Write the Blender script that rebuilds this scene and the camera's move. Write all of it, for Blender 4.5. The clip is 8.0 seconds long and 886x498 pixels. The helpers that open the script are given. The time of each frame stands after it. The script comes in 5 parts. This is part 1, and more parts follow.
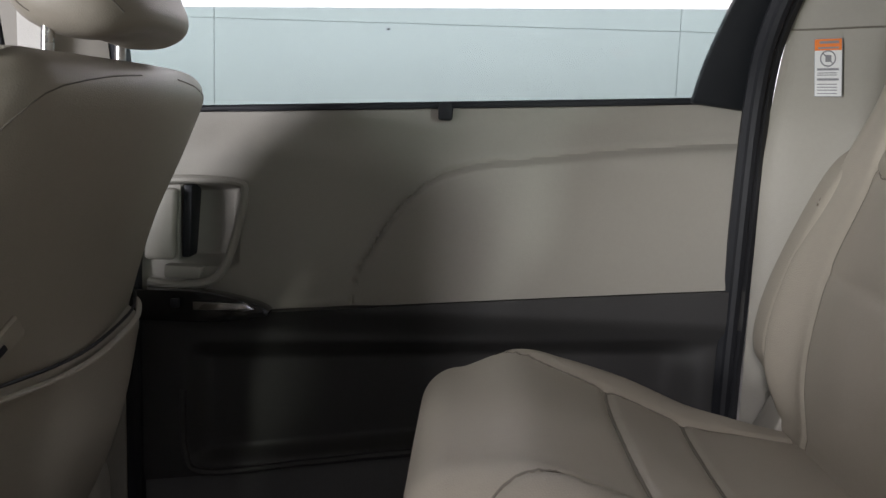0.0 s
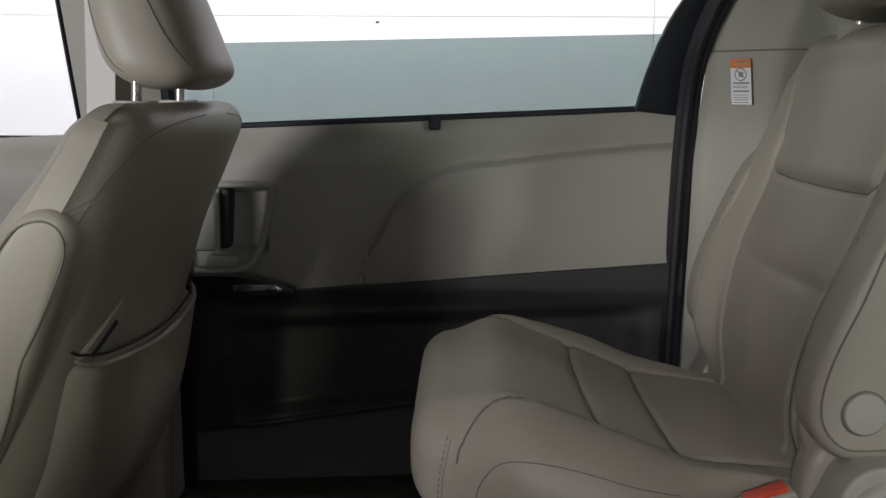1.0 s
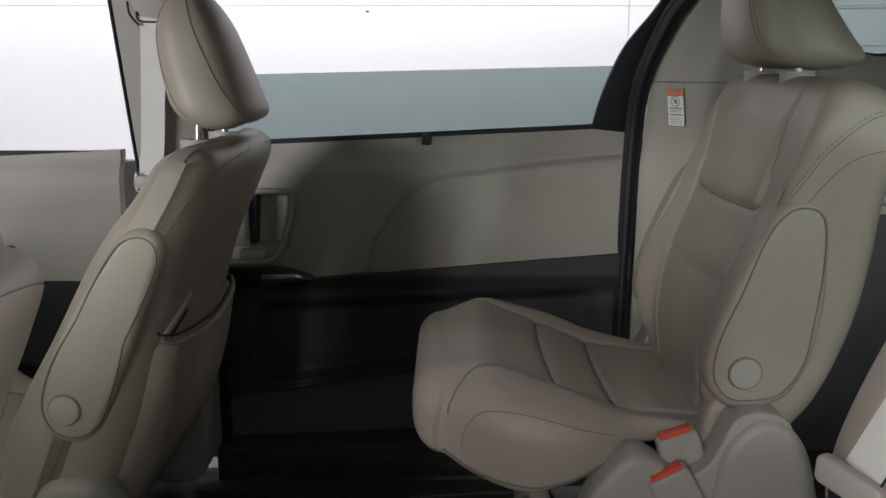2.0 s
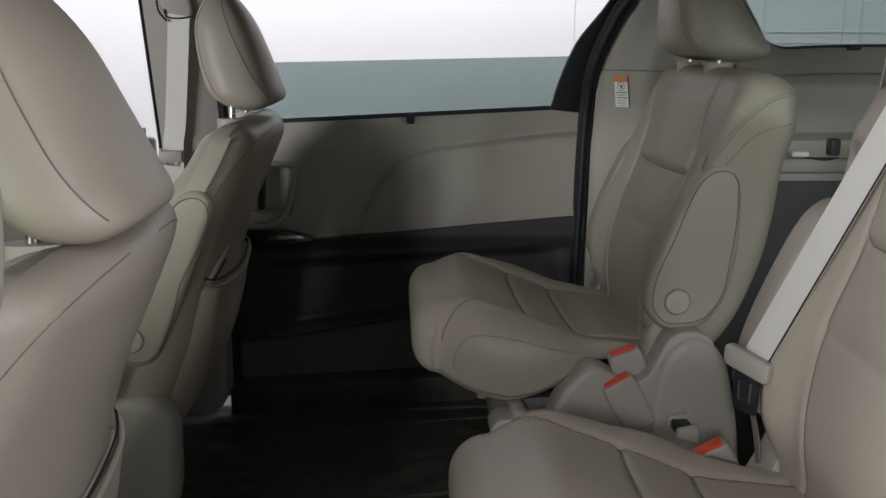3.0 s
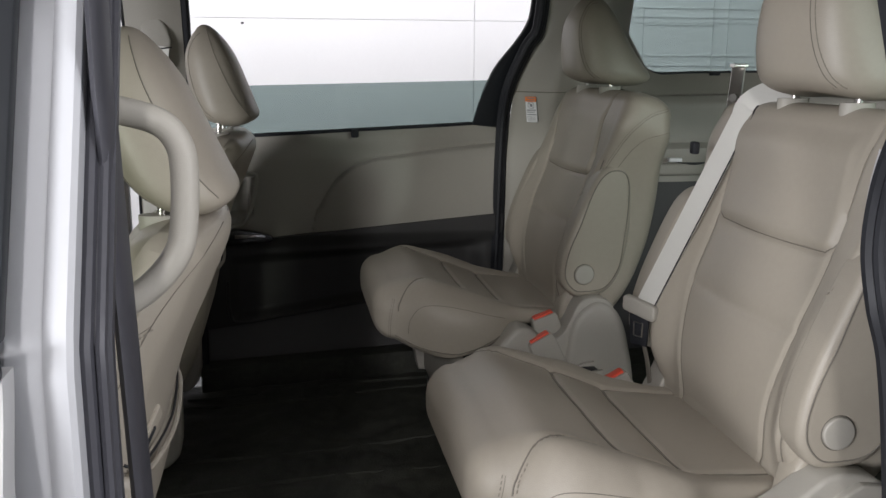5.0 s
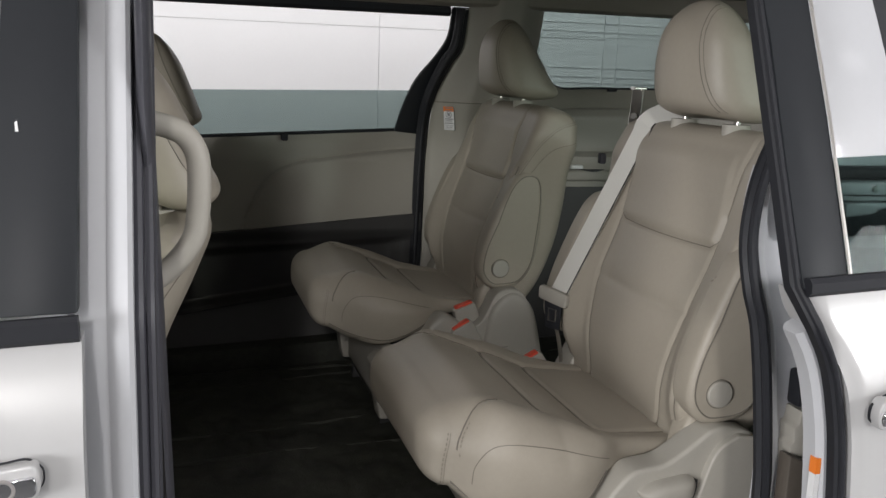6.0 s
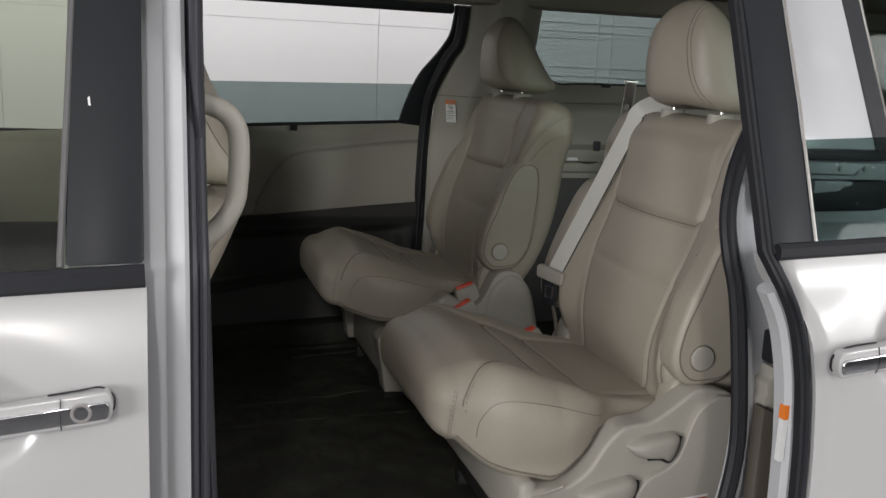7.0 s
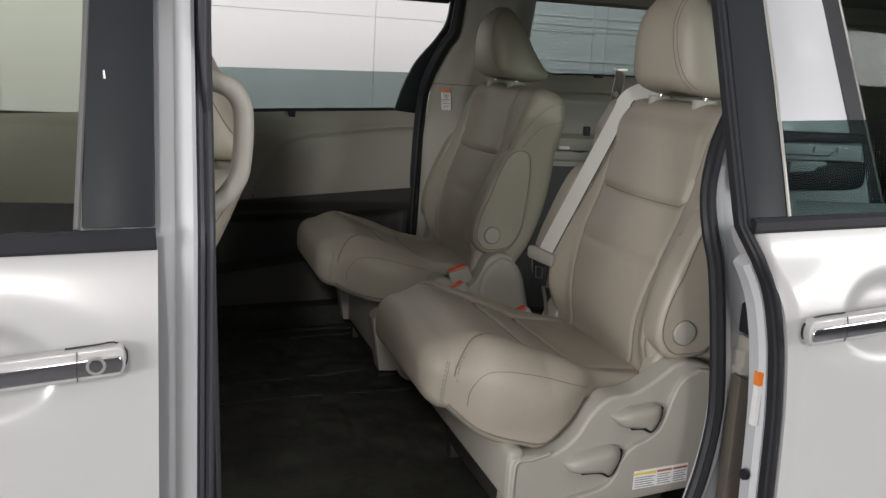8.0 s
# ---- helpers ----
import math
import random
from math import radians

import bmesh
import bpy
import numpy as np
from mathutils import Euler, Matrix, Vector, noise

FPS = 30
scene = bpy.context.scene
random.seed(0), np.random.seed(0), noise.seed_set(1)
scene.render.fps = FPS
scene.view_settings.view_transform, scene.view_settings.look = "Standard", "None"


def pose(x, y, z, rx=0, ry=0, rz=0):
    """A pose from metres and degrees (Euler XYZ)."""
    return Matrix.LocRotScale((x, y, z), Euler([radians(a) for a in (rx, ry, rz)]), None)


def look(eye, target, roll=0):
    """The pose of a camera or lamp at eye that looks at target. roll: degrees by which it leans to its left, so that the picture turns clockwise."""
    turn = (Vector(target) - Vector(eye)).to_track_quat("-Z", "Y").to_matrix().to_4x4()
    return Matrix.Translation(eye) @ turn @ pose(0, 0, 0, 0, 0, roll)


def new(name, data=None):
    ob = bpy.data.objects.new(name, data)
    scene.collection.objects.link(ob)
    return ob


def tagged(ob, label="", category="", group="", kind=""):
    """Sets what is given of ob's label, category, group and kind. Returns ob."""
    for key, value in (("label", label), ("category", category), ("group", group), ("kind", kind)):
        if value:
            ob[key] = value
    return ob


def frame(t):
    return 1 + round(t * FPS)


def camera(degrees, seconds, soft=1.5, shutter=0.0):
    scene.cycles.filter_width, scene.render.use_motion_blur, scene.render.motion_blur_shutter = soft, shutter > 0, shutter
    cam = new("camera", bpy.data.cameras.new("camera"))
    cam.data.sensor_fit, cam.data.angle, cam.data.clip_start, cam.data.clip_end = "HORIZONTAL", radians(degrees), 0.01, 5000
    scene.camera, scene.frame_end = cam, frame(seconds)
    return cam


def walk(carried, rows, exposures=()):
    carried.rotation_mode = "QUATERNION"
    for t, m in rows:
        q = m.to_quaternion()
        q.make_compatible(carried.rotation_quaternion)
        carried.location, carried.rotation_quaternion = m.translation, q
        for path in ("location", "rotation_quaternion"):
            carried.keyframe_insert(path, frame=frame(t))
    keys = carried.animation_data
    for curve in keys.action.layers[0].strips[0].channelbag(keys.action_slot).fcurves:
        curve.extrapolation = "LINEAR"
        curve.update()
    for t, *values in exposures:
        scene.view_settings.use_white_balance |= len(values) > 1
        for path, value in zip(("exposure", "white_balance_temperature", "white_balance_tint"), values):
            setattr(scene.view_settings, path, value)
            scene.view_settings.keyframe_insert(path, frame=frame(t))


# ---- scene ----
cam = camera(51.6, 8.0)
PATH = [
    (0, (0.039, -0.394, 1.094), (-0.02, 1.585, 0.809), 1.9),
    (0.5, (0.039, -0.525, 1.103), (-0.049, 1.449, 0.796), 1.3),
    (1, (0.046, -0.658, 1.146), (0.004, 1.314, 0.814), 0.3),
    (1.2, (0.056, -0.717, 1.181), (0.049, 1.254, 0.841), 0.1),
    (2.3, (0.023, -1.059, 1.255), (0.009, 0.897, 0.837), 0.0),
    (2.5, (0.003, -1.127, 1.26), (0.011, 0.827, 0.835), -0.2),
    (3, (-0.038, -1.264, 1.266), (0.067, 0.685, 0.83), 0.2),
    (3.5, (-0.055, -1.345, 1.263), (0.052, 0.615, 0.879), -0.2),
    (4, (-0.093, -1.438, 1.272), (0.129, 0.512, 0.886), -0.2),
    (4.2, (-0.103, -1.484, 1.269), (0.189, 0.455, 0.874), -0.1),
    (5.3, (-0.23, -1.68, 1.296), (0.142, 0.245, 0.901), 0.6),
    (5.5, (-0.258, -1.719, 1.305), (0.203, 0.186, 0.905), 1.1),
    (6, (-0.315, -1.804, 1.309), (0.254, 0.074, 0.921), 2.1),
    (6.5, (-0.355, -1.871, 1.299), (0.224, 0.006, 0.924), 2.3),
    (7, (-0.378, -1.927, 1.293), (0.207, -0.054, 0.906), 2.7),
    (7.5, (-0.389, -1.967, 1.28), (0.202, -0.098, 0.886), 3.0),
    (8, (-0.396, -1.992, 1.275), (0.201, -0.125, 0.878), 3.3),
]
EXPOSURE = [(0.0, 0.49, 6300, 16), (0.5, 0.05, 6300, 14), (1.0, -0.1, 6300, 13), (2.5, -0.23, 6320, 13.5), (4.0, -0.33, 6320, 13), (5.5, -0.19, 6350, 12.5), (6.0, -0.56, 6480, 11.5), (6.5, -0.62, 6460, 12), (7.0, -0.83, 6520, 11), (7.5, -0.87, 6520, 11), (8.0, -0.66, 6560, 11)]
walk(cam, [(t, look(eye, target, roll)) for t, eye, target, roll in PATH], EXPOSURE)

# ---- light in a white booth: two lamps inferred from shadows, the rest added fill ----
world = bpy.data.worlds.new("world")
world.use_nodes = True
world.node_tree.nodes["Background"].inputs[0].default_value = (0.9, 0.95, 1.0, 1)
world.node_tree.nodes["Background"].inputs[1].default_value = 0.03
scene.world = world


def area_lamp(name, eye, target, sx, sy, watts, colour=(1, 1, 1)):
    data = bpy.data.lights.new(name, "AREA")
    data.shape, data.size, data.size_y, data.energy, data.color = "RECTANGLE", sx, sy, watts, colour
    ob = new(name, data)
    ob.matrix_world = look(eye, target)
    return ob


area_lamp("booth_lamp", (-1.08, -4.2, 2.42), (0.2, 0.4, 0.95), 0.24, 0.3, 60, (1, 0.98, 0.95))
# two unseen fill lights, added to brighten the seats and the white paint
area_lamp("booth_softbox", (-4.4, -4.2, 1.5), (0.2, -0.6, 0.9), 2.2, 1.2, 300)
area_lamp("booth_softbox", (3.0, -3.3, 1.5), (-0.3, -0.6, 0.9), 1.6, 1.4, 55)
area_lamp("booth_lamp", (2.75, -3.85, 2.0), (0.3, 0.8, 0.9), 0.3, 0.3, 80)
# unseen overheads added for the doorway floor, quarter glass glare and far wall
area_lamp("ceiling_lamp", (-0.8, -3.8, 3.36), (-0.8, -3.8, 0), 5.5, 0.7, 24)
area_lamp("ceiling_lamp", (3.85, -3.65, 3.36), (3.85, -3.65, 0), 1.1, 0.55, 26)
area_lamp("ceiling_lamp", (-0.4, 2.4, 3.3), (-0.4, 4.4, 2.2), 9.0, 0.6, 205)


# ---- materials ----
def mat(name, colour, rough=0.5, metal=0.0, grain=0.0, scale=300.0, vary=0.08, vary_scale=6.0, coat=0.0, spec=0.5, voronoi=False, coat_rough=0.05):
    """A principled surface with a large uneven tint, a fine one, and a fine relief."""
    m = bpy.data.materials.new(name)
    m.use_nodes = True
    nt = m.node_tree
    b = nt.nodes["Principled BSDF"]
    b.inputs["Roughness"].default_value = rough
    b.inputs["Metallic"].default_value = metal
    b.inputs["Coat Weight"].default_value = coat
    b.inputs["Coat Roughness"].default_value = coat_rough
    b.inputs["Specular IOR Level"].default_value = spec
    tc = nt.nodes.new("ShaderNodeTexCoord")

    def noise_node(sc, detail):
        n = nt.nodes.new("ShaderNodeTexNoise")
        n.inputs["Scale"].default_value = sc
        n.inputs["Detail"].default_value = detail
        nt.links.new(tc.outputs["Object"], n.inputs["Vector"])
        return n
    big, fine = noise_node(vary_scale, 4.0), noise_node(scale * 0.3, 3.0)
    add = nt.nodes.new("ShaderNodeMath")
    add.operation = "MULTIPLY_ADD"
    nt.links.new(fine.outputs["Fac"], add.inputs[0])
    add.inputs[1].default_value = 0.5
    nt.links.new(big.outputs["Fac"], add.inputs[2])
    ramp = nt.nodes.new("ShaderNodeMapRange")
    ramp.inputs["From Min"].default_value, ramp.inputs["From Max"].default_value = 0.45, 1.05
    ramp.inputs["To Min"].default_value, ramp.inputs["To Max"].default_value = 1 - vary, 1 + vary
    nt.links.new(add.outputs[0], ramp.inputs["Value"])
    mul = nt.nodes.new("ShaderNodeVectorMath")
    mul.operation = "SCALE"
    mul.inputs[0].default_value = colour
    nt.links.new(ramp.outputs["Result"], mul.inputs["Scale"])
    nt.links.new(mul.outputs[0], b.inputs["Base Color"])
    rr = nt.nodes.new("ShaderNodeMapRange")
    rr.inputs["From Min"].default_value, rr.inputs["From Max"].default_value = 0.3, 0.7
    rr.inputs["To Min"].default_value, rr.inputs["To Max"].default_value = max(rough - 0.06, 0.02), min(rough + 0.06, 1)
    nt.links.new(big.outputs["Fac"], rr.inputs["Value"])
    if rough > 0.15 and vary > 0.03:
        nt.links.new(rr.outputs["Result"], b.inputs["Roughness"])
    if grain:
        if voronoi:
            t = nt.nodes.new("ShaderNodeTexVoronoi")
            t.feature = "DISTANCE_TO_EDGE"
            t.inputs["Scale"].default_value = scale
            nt.links.new(tc.outputs["Object"], t.inputs["Vector"])
            out = t.outputs["Distance"]
        else:
            out = noise_node(scale, 2.0).outputs["Fac"]
        bump = nt.nodes.new("ShaderNodeBump")
        bump.inputs["Strength"].default_value = grain
        bump.inputs["Distance"].default_value = 0.002
        nt.links.new(out, bump.inputs["Height"])
        nt.links.new(bump.outputs["Normal"], b.inputs["Normal"])
    return m


LEATHER = mat("taupe_leather", (0.359, 0.323, 0.266), 0.46, grain=0.16, scale=420, vary=0.05, voronoi=True)
PIPING = mat("seam_thread", (0.175, 0.158, 0.132), 0.7)
THREAD = mat("stitch_thread", (0.255, 0.23, 0.19), 0.7)
PLASTIC = mat("beige_plastic", (0.375, 0.355, 0.312), 0.5, grain=0.12, scale=700, vary=0.04)
TRIM = mat("beige_trim", (0.34, 0.322, 0.282), 0.58, grain=0.18, scale=600, vary=0.04)
DARKTRIM = mat("charcoal_trim", (0.042, 0.041, 0.041), 0.5, grain=0.06, scale=600, vary=0.1)
CARPET = mat("charcoal_carpet", (0.034, 0.035, 0.028), 0.62, grain=0.55, scale=230, vary=0.6, vary_scale=11, spec=0.34)
GREYTRIM = mat("grey_scuff_plate", (0.12, 0.118, 0.118), 0.5, grain=0.06, scale=600, vary=0.1)
RUBBER = mat("black_rubber", (0.017, 0.018, 0.022), 0.55, vary=0.15, spec=0.35)
GREYRUBBER = mat("grey_rubber", (0.050, 0.050, 0.060), 0.5, vary=0.12)
GLOSS = mat("gloss_black", (0.012, 0.012, 0.014), 0.12, coat=0.6)
SATIN = mat("satin_black_film", (0.017, 0.019, 0.022), 0.48, vary=0.06, spec=0.24)
PAINT = mat("pearl_white_paint", (0.45, 0.447, 0.445), 0.32, coat=0.6, vary=0.015, coat_rough=0.16)
JAMB = mat("white_jamb_paint", (0.50, 0.506, 0.525), 0.42, coat=0.12, vary=0.02)
CHROME = mat("chrome", (0.75, 0.75, 0.77), 0.08, metal=1.0, vary=0.02)
LOCK = mat("dull_metal", (0.36, 0.34, 0.33), 0.42, metal=0.5)
STEEL = mat("brushed_steel", (0.55, 0.53, 0.5), 0.3, metal=1.0, vary=0.05)
WEB = mat("seat_belt_webbing", (0.74, 0.73, 0.68), 0.65, grain=0.5, scale=900, vary=0.04)
RED = mat("red_button", (0.72, 0.07, 0.03), 0.4)
LINER = mat("headliner_cloth", (0.30, 0.28, 0.24), 0.9, grain=0.4, scale=900)
GREYWALL = mat("grey_wall", (0.30, 0.30, 0.31), 0.7, vary=0.04, vary_scale=1.2)
WALL = mat("white_wall_panel", (0.80, 0.79, 0.79), 0.6, vary=0.02, vary_scale=1.2)
JOINT = mat("wall_joint", (0.66, 0.66, 0.66), 0.7)
CONCRETE = mat("sealed_concrete", (0.085, 0.085, 0.087), 0.4, vary=0.1, vary_scale=2.0)
LABEL = mat("label_white", (0.78, 0.78, 0.78), 0.4)
ORANGE = mat("label_orange", (0.85, 0.22, 0.03), 0.4)
YELLOW = mat("label_yellow", (0.85, 0.60, 0.05), 0.4)
REDBROWN = mat("label_red_brown", (0.42, 0.12, 0.07), 0.45)
INK = mat("label_ink", (0.25, 0.25, 0.27), 0.5)
BROWN = mat("brown_plastic", (0.10, 0.085, 0.07), 0.6, grain=0.1)


def glass(name, tint):
    m = bpy.data.materials.new(name)
    m.use_nodes = True
    nt = m.node_tree
    nt.nodes.remove(nt.nodes["Principled BSDF"])
    t, g, mix, lw, power, f = (nt.nodes.new("ShaderNode" + n) for n in ("BsdfTransparent", "BsdfGlossy", "MixShader", "LayerWeight", "Math", "Math"))
    t.inputs["Color"].default_value = (*tint, 1)
    g.inputs["Roughness"].default_value = 0.02
    # gloss rises towards a grazing view, alike on both faces of the pane
    lw.inputs["Blend"].default_value = 0.5
    power.operation, f.operation = "POWER", "MULTIPLY_ADD"
    power.inputs[1].default_value = 4.0
    f.inputs[1].default_value, f.inputs[2].default_value = 0.8, 0.015
    nt.links.new(lw.outputs["Facing"], power.inputs[0])
    nt.links.new(power.outputs[0], f.inputs[0])
    nt.links.new(f.outputs[0], mix.inputs[0])
    nt.links.new(t.outputs[0], mix.inputs[1])
    nt.links.new(g.outputs[0], mix.inputs[2])
    nt.links.new(mix.outputs[0], nt.nodes["Material Output"].inputs[0])
    return m


TINTED = glass("tinted_glass", (0.55, 0.61, 0.60))
GREEN = glass("green_tinted_glass", (0.76, 0.79, 0.72))
PRIVACY = glass("privacy_glass", (0.66, 0.72, 0.68))
DEEP = glass("deep_tinted_glass", (0.39, 0.47, 0.455))


# ---- building tools ----
def finish(name, bm, material, parent=None, label="", sharp=35):
    bmesh.ops.recalc_face_normals(bm, faces=bm.faces)
    me = bpy.data.meshes.new(name)
    bm.to_mesh(me)
    bm.free()
    for f in me.polygons:
        f.use_smooth = True
    me.set_sharp_from_angle(angle=radians(sharp))
    me.materials.append(material)
    ob = new(name, me)
    if parent:
        ob.parent = parent
    if label:
        ob["label"] = label
    return ob


def part(name, bm, material, parent=None, label="", sharp=35):
    return finish(name, bm, material, parent, label, sharp)


def thing(name, label, category, group="", kind="", at=(0, 0, 0)):
    ob = new(name)
    ob.empty_display_size = 0.05
    ob.location = at
    return tagged(ob, label, category, group, kind)


def spline(pts, n=8, closed=False):
    """Points along a smooth curve through pts."""
    p = [Vector(q) for q in pts]
    k, out = len(p), []
    for i in range(k if closed else k - 1):
        if closed:
            a, b, c, d = p[i - 1], p[i], p[(i + 1) % k], p[(i + 2) % k]
        else:
            a, b, c, d = p[max(i - 1, 0)], p[i], p[i + 1], p[min(i + 2, k - 1)]
        for j in range(n):
            t = j / n
            out.append(0.5 * ((2 * b) + (c - a) * t + (2 * a - 5 * b + 4 * c - d) * t * t + (3 * b - a - 3 * c + d) * t ** 3))
    if not closed:
        out.append(p[-1])
    return out


def curve1(xs, ys, x):
    """Smooth 1D curve through (xs, ys), for numpy arrays."""
    x = np.asarray(x, float)
    xs, ys = np.asarray(xs, float), np.asarray(ys, float)
    m = np.gradient(ys, xs)
    i = np.clip(np.searchsorted(xs, x) - 1, 0, len(xs) - 2)
    h = xs[i + 1] - xs[i]
    t = np.clip((x - xs[i]) / h, 0, 1)
    return ((2 * t ** 3 - 3 * t ** 2 + 1) * ys[i] + (t ** 3 - 2 * t ** 2 + t) * h * m[i]
            + (-2 * t ** 3 + 3 * t ** 2) * ys[i + 1] + (t ** 3 - t ** 2) * h * m[i + 1])


def step(a, b, x):
    t = np.clip((np.asarray(x, float) - a) / (b - a), 0, 1)
    return t * t * (3 - 2 * t)


def prism_bm(outline, plane, lo, hi, bevel=0.0, segments=2, lean=None):
    """A slab: an outline in the plane xz, xy or yz, from lo to hi along the third axis, its edges rounded."""
    bm = bmesh.new()

    def at(a, b, c):
        return {"xz": (a, c, b), "xy": (a, b, c), "yz": (c, a, b)}[plane]
    rings = []
    for c in (lo, hi):
        rings.append([bm.verts.new(at(a, b, c + (lean(a, b) if lean else 0))) for a, b in outline])
    n = len(outline)
    for i in range(n):
        bm.faces.new((rings[0][i], rings[0][(i + 1) % n], rings[1][(i + 1) % n], rings[1][i]))
    bm.faces.new(rings[0])
    bm.faces.new(rings[1][::-1])
    bmesh.ops.recalc_face_normals(bm, faces=bm.faces)
    if bevel:
        rim = [e for e in bm.edges if len(e.link_faces) == 2 and e.calc_face_angle(0) > radians(30)]
        bmesh.ops.bevel(bm, geom=rim, offset=bevel, segments=segments, profile=0.5, affect="EDGES", clamp_overlap=True)
    return bm


def box_bm(x0, x1, y0, y1, z0, z1, bevel=0.004, segments=2):
    return prism_bm([(x0, z0), (x1, z0), (x1, z1), (x0, z1)], "xz", y0, y1, bevel, segments)


def sweep_bm(path, profile, up, closed=False):
    """A profile (across, along up) carried along a path."""
    pts = [Vector(p) for p in path]
    n, bm, rings = len(pts), bmesh.new(), []
    for i, p in enumerate(pts):
        a, b = (pts[i - 1], pts[(i + 1) % n]) if closed else (pts[max(i - 1, 0)], pts[min(i + 1, n - 1)])
        t = (b - a).normalized()
        u = Vector(up(i / max(n - 1, 1)) if callable(up) else up)
        side = t.cross(u).normalized()
        u = side.cross(t).normalized()
        rings.append([bm.verts.new(p + side * c + u * d) for c, d in profile])
    k = len(profile)
    for i in range(n if closed else n - 1):
        for j in range(k):
            bm.faces.new((rings[i][j], rings[i][(j + 1) % k], rings[(i + 1) % n][(j + 1) % k], rings[(i + 1) % n][j]))
    if not closed:
        bm.faces.new(rings[0][::-1])
        bm.faces.new(rings[-1])
    return bm


def round_profile(a, b, n=10):
    return [(a * math.cos(2 * math.pi * i / n), b * math.sin(2 * math.pi * i / n)) for i in range(n)]


def strip_profile(w, h, r=0.3):
    """A flat strip w wide and h thick with rounded corners."""
    a, b, c = w / 2, h / 2, min(w, h) * r
    return [(-a, -b + c), (-a, b - c), (-a + c, b), (a - c, b), (a, b - c), (a, -b + c), (a - c, -b), (-a + c, -b)]


def ring_points(f, r, w, counts=(56, 10, 7, 24), rc_max=0.055, rb_max=None):
    """A rounded rectangle in (d, y): d from f (front) to r, y from -w to w, always the same number of points."""
    rc = min(0.47 * (r - f), 0.47 * w, rc_max)
    rb = min(rc, rb_max) if rb_max else rc
    nf, nc, ns, nb = counts
    out = []
    for i in range(nf):
        out.append((f, -w + rc + (2 * w - 2 * rc) * i / nf))
    for i in range(nc):
        a = math.pi / 2 * i / nc
        out.append((f + rc - rc * math.cos(a), w - rc + rc * math.sin(a)))
    for i in range(ns):
        out.append((f + rc + (r - f - rc - rb) * i / ns, w))
    for i in range(nc):
        a = math.pi / 2 * i / nc
        out.append((r - rb + rb * math.sin(a), w - rb + rb * math.cos(a)))
    for i in range(nb):
        out.append((r, w - rb - (2 * w - 2 * rb) * i / nb))
    for i in range(nc):
        a = math.pi / 2 * i / nc
        out.append((r - rb + rb * math.cos(a), -w + rb - rb * math.sin(a)))
    for i in range(ns):
        out.append((r - rb - (r - f - rc - rb) * i / ns, -w))
    for i in range(nc):
        a = math.pi / 2 * i / nc
        out.append((f + rc - rc * math.sin(a), -w + rc - rc * math.cos(a)))
    return out


def cushion_bm(stations, ends=0.035, n=64, shape=None, counts=(56, 10, 7, 24), rc=0.055, rb=None):
    """Upholstery: sections along h, each (h, front d, rear d, half width), closed by rounded ends.
    shape(d, y, h, front) moves the points; front is 1 on the front face and 0 on the back. Vertices are (d, y, h)."""
    hs, fs, rs, ws = (np.array(c, float) for c in zip(*stations))
    rows = []
    k = 8
    for i in range(k):
        a = math.pi / 2 * i / k
        rows.append((hs[0] - ends * math.cos(a), fs[0], rs[0], ws[0], ends * (1 - math.sin(a))))
    for h in np.linspace(hs[0], hs[-1], n):
        rows.append((h, *(float(curve1(hs, c, h)) for c in (fs, rs, ws)), 0))
    for i in range(1, k + 1):
        a = math.pi / 2 * i / k
        rows.append((hs[-1] + ends * math.sin(a), fs[-1], rs[-1], ws[-1], ends * (1 - math.cos(a))))
    pts, front = [], []
    for h, f, r, w, inset in rows:
        inset = min(inset, 0.46 * (r - f))
        for d, y in ring_points(f + inset, r - inset, w - inset, counts, rc, rb):
            pts.append((d, y, h))
            front.append(np.clip(((f + r) / 2 - d) / max((r - f) / 2, 1e-4), 0, 1))
    pts, front = np.array(pts), np.array(front)
    if shape is not None:
        pts = shape(pts, front)
    bm = bmesh.new()
    vs = [bm.verts.new(p) for p in pts]
    m = sum(counts[:1]) + 4 * counts[1] + 2 * counts[2] + counts[3]
    for i in range(len(rows) - 1):
        for j in range(m):
            bm.faces.new((vs[i * m + j], vs[i * m + (j + 1) % m], vs[(i + 1) * m + (j + 1) % m], vs[(i + 1) * m + j]))
    for ring in (vs[:m], vs[-m:]):
        c = sum((v.co for v in ring), Vector()) / m
        mid = bm.verts.new(c)
        for j in range(m):
            bm.faces.new((ring[j], ring[(j + 1) % m], mid))
    return bm


def groove(pts, front, lines, depth=0.005, width=0.006):
    """Presses the front face in along lines drawn in (y, h)."""
    q = pts[:, 1:3]
    best = np.full(len(q), 9.0)
    for line in lines:
        line = [Vector((a, b, 0)) for a, b in line]
        for a, b in zip(line[:-1], line[1:]):
            a2, ab = np.array(a[:2]), np.array((b - a)[:2])
            t = np.clip(((q - a2) @ ab) / max(ab @ ab, 1e-9), 0, 1)
            best = np.minimum(best, np.linalg.norm(q - a2 - t[:, None] * ab, axis=1))
    pts[:, 0] += depth * np.exp(-(best / width) ** 2) * (front > 0.45)
    return pts


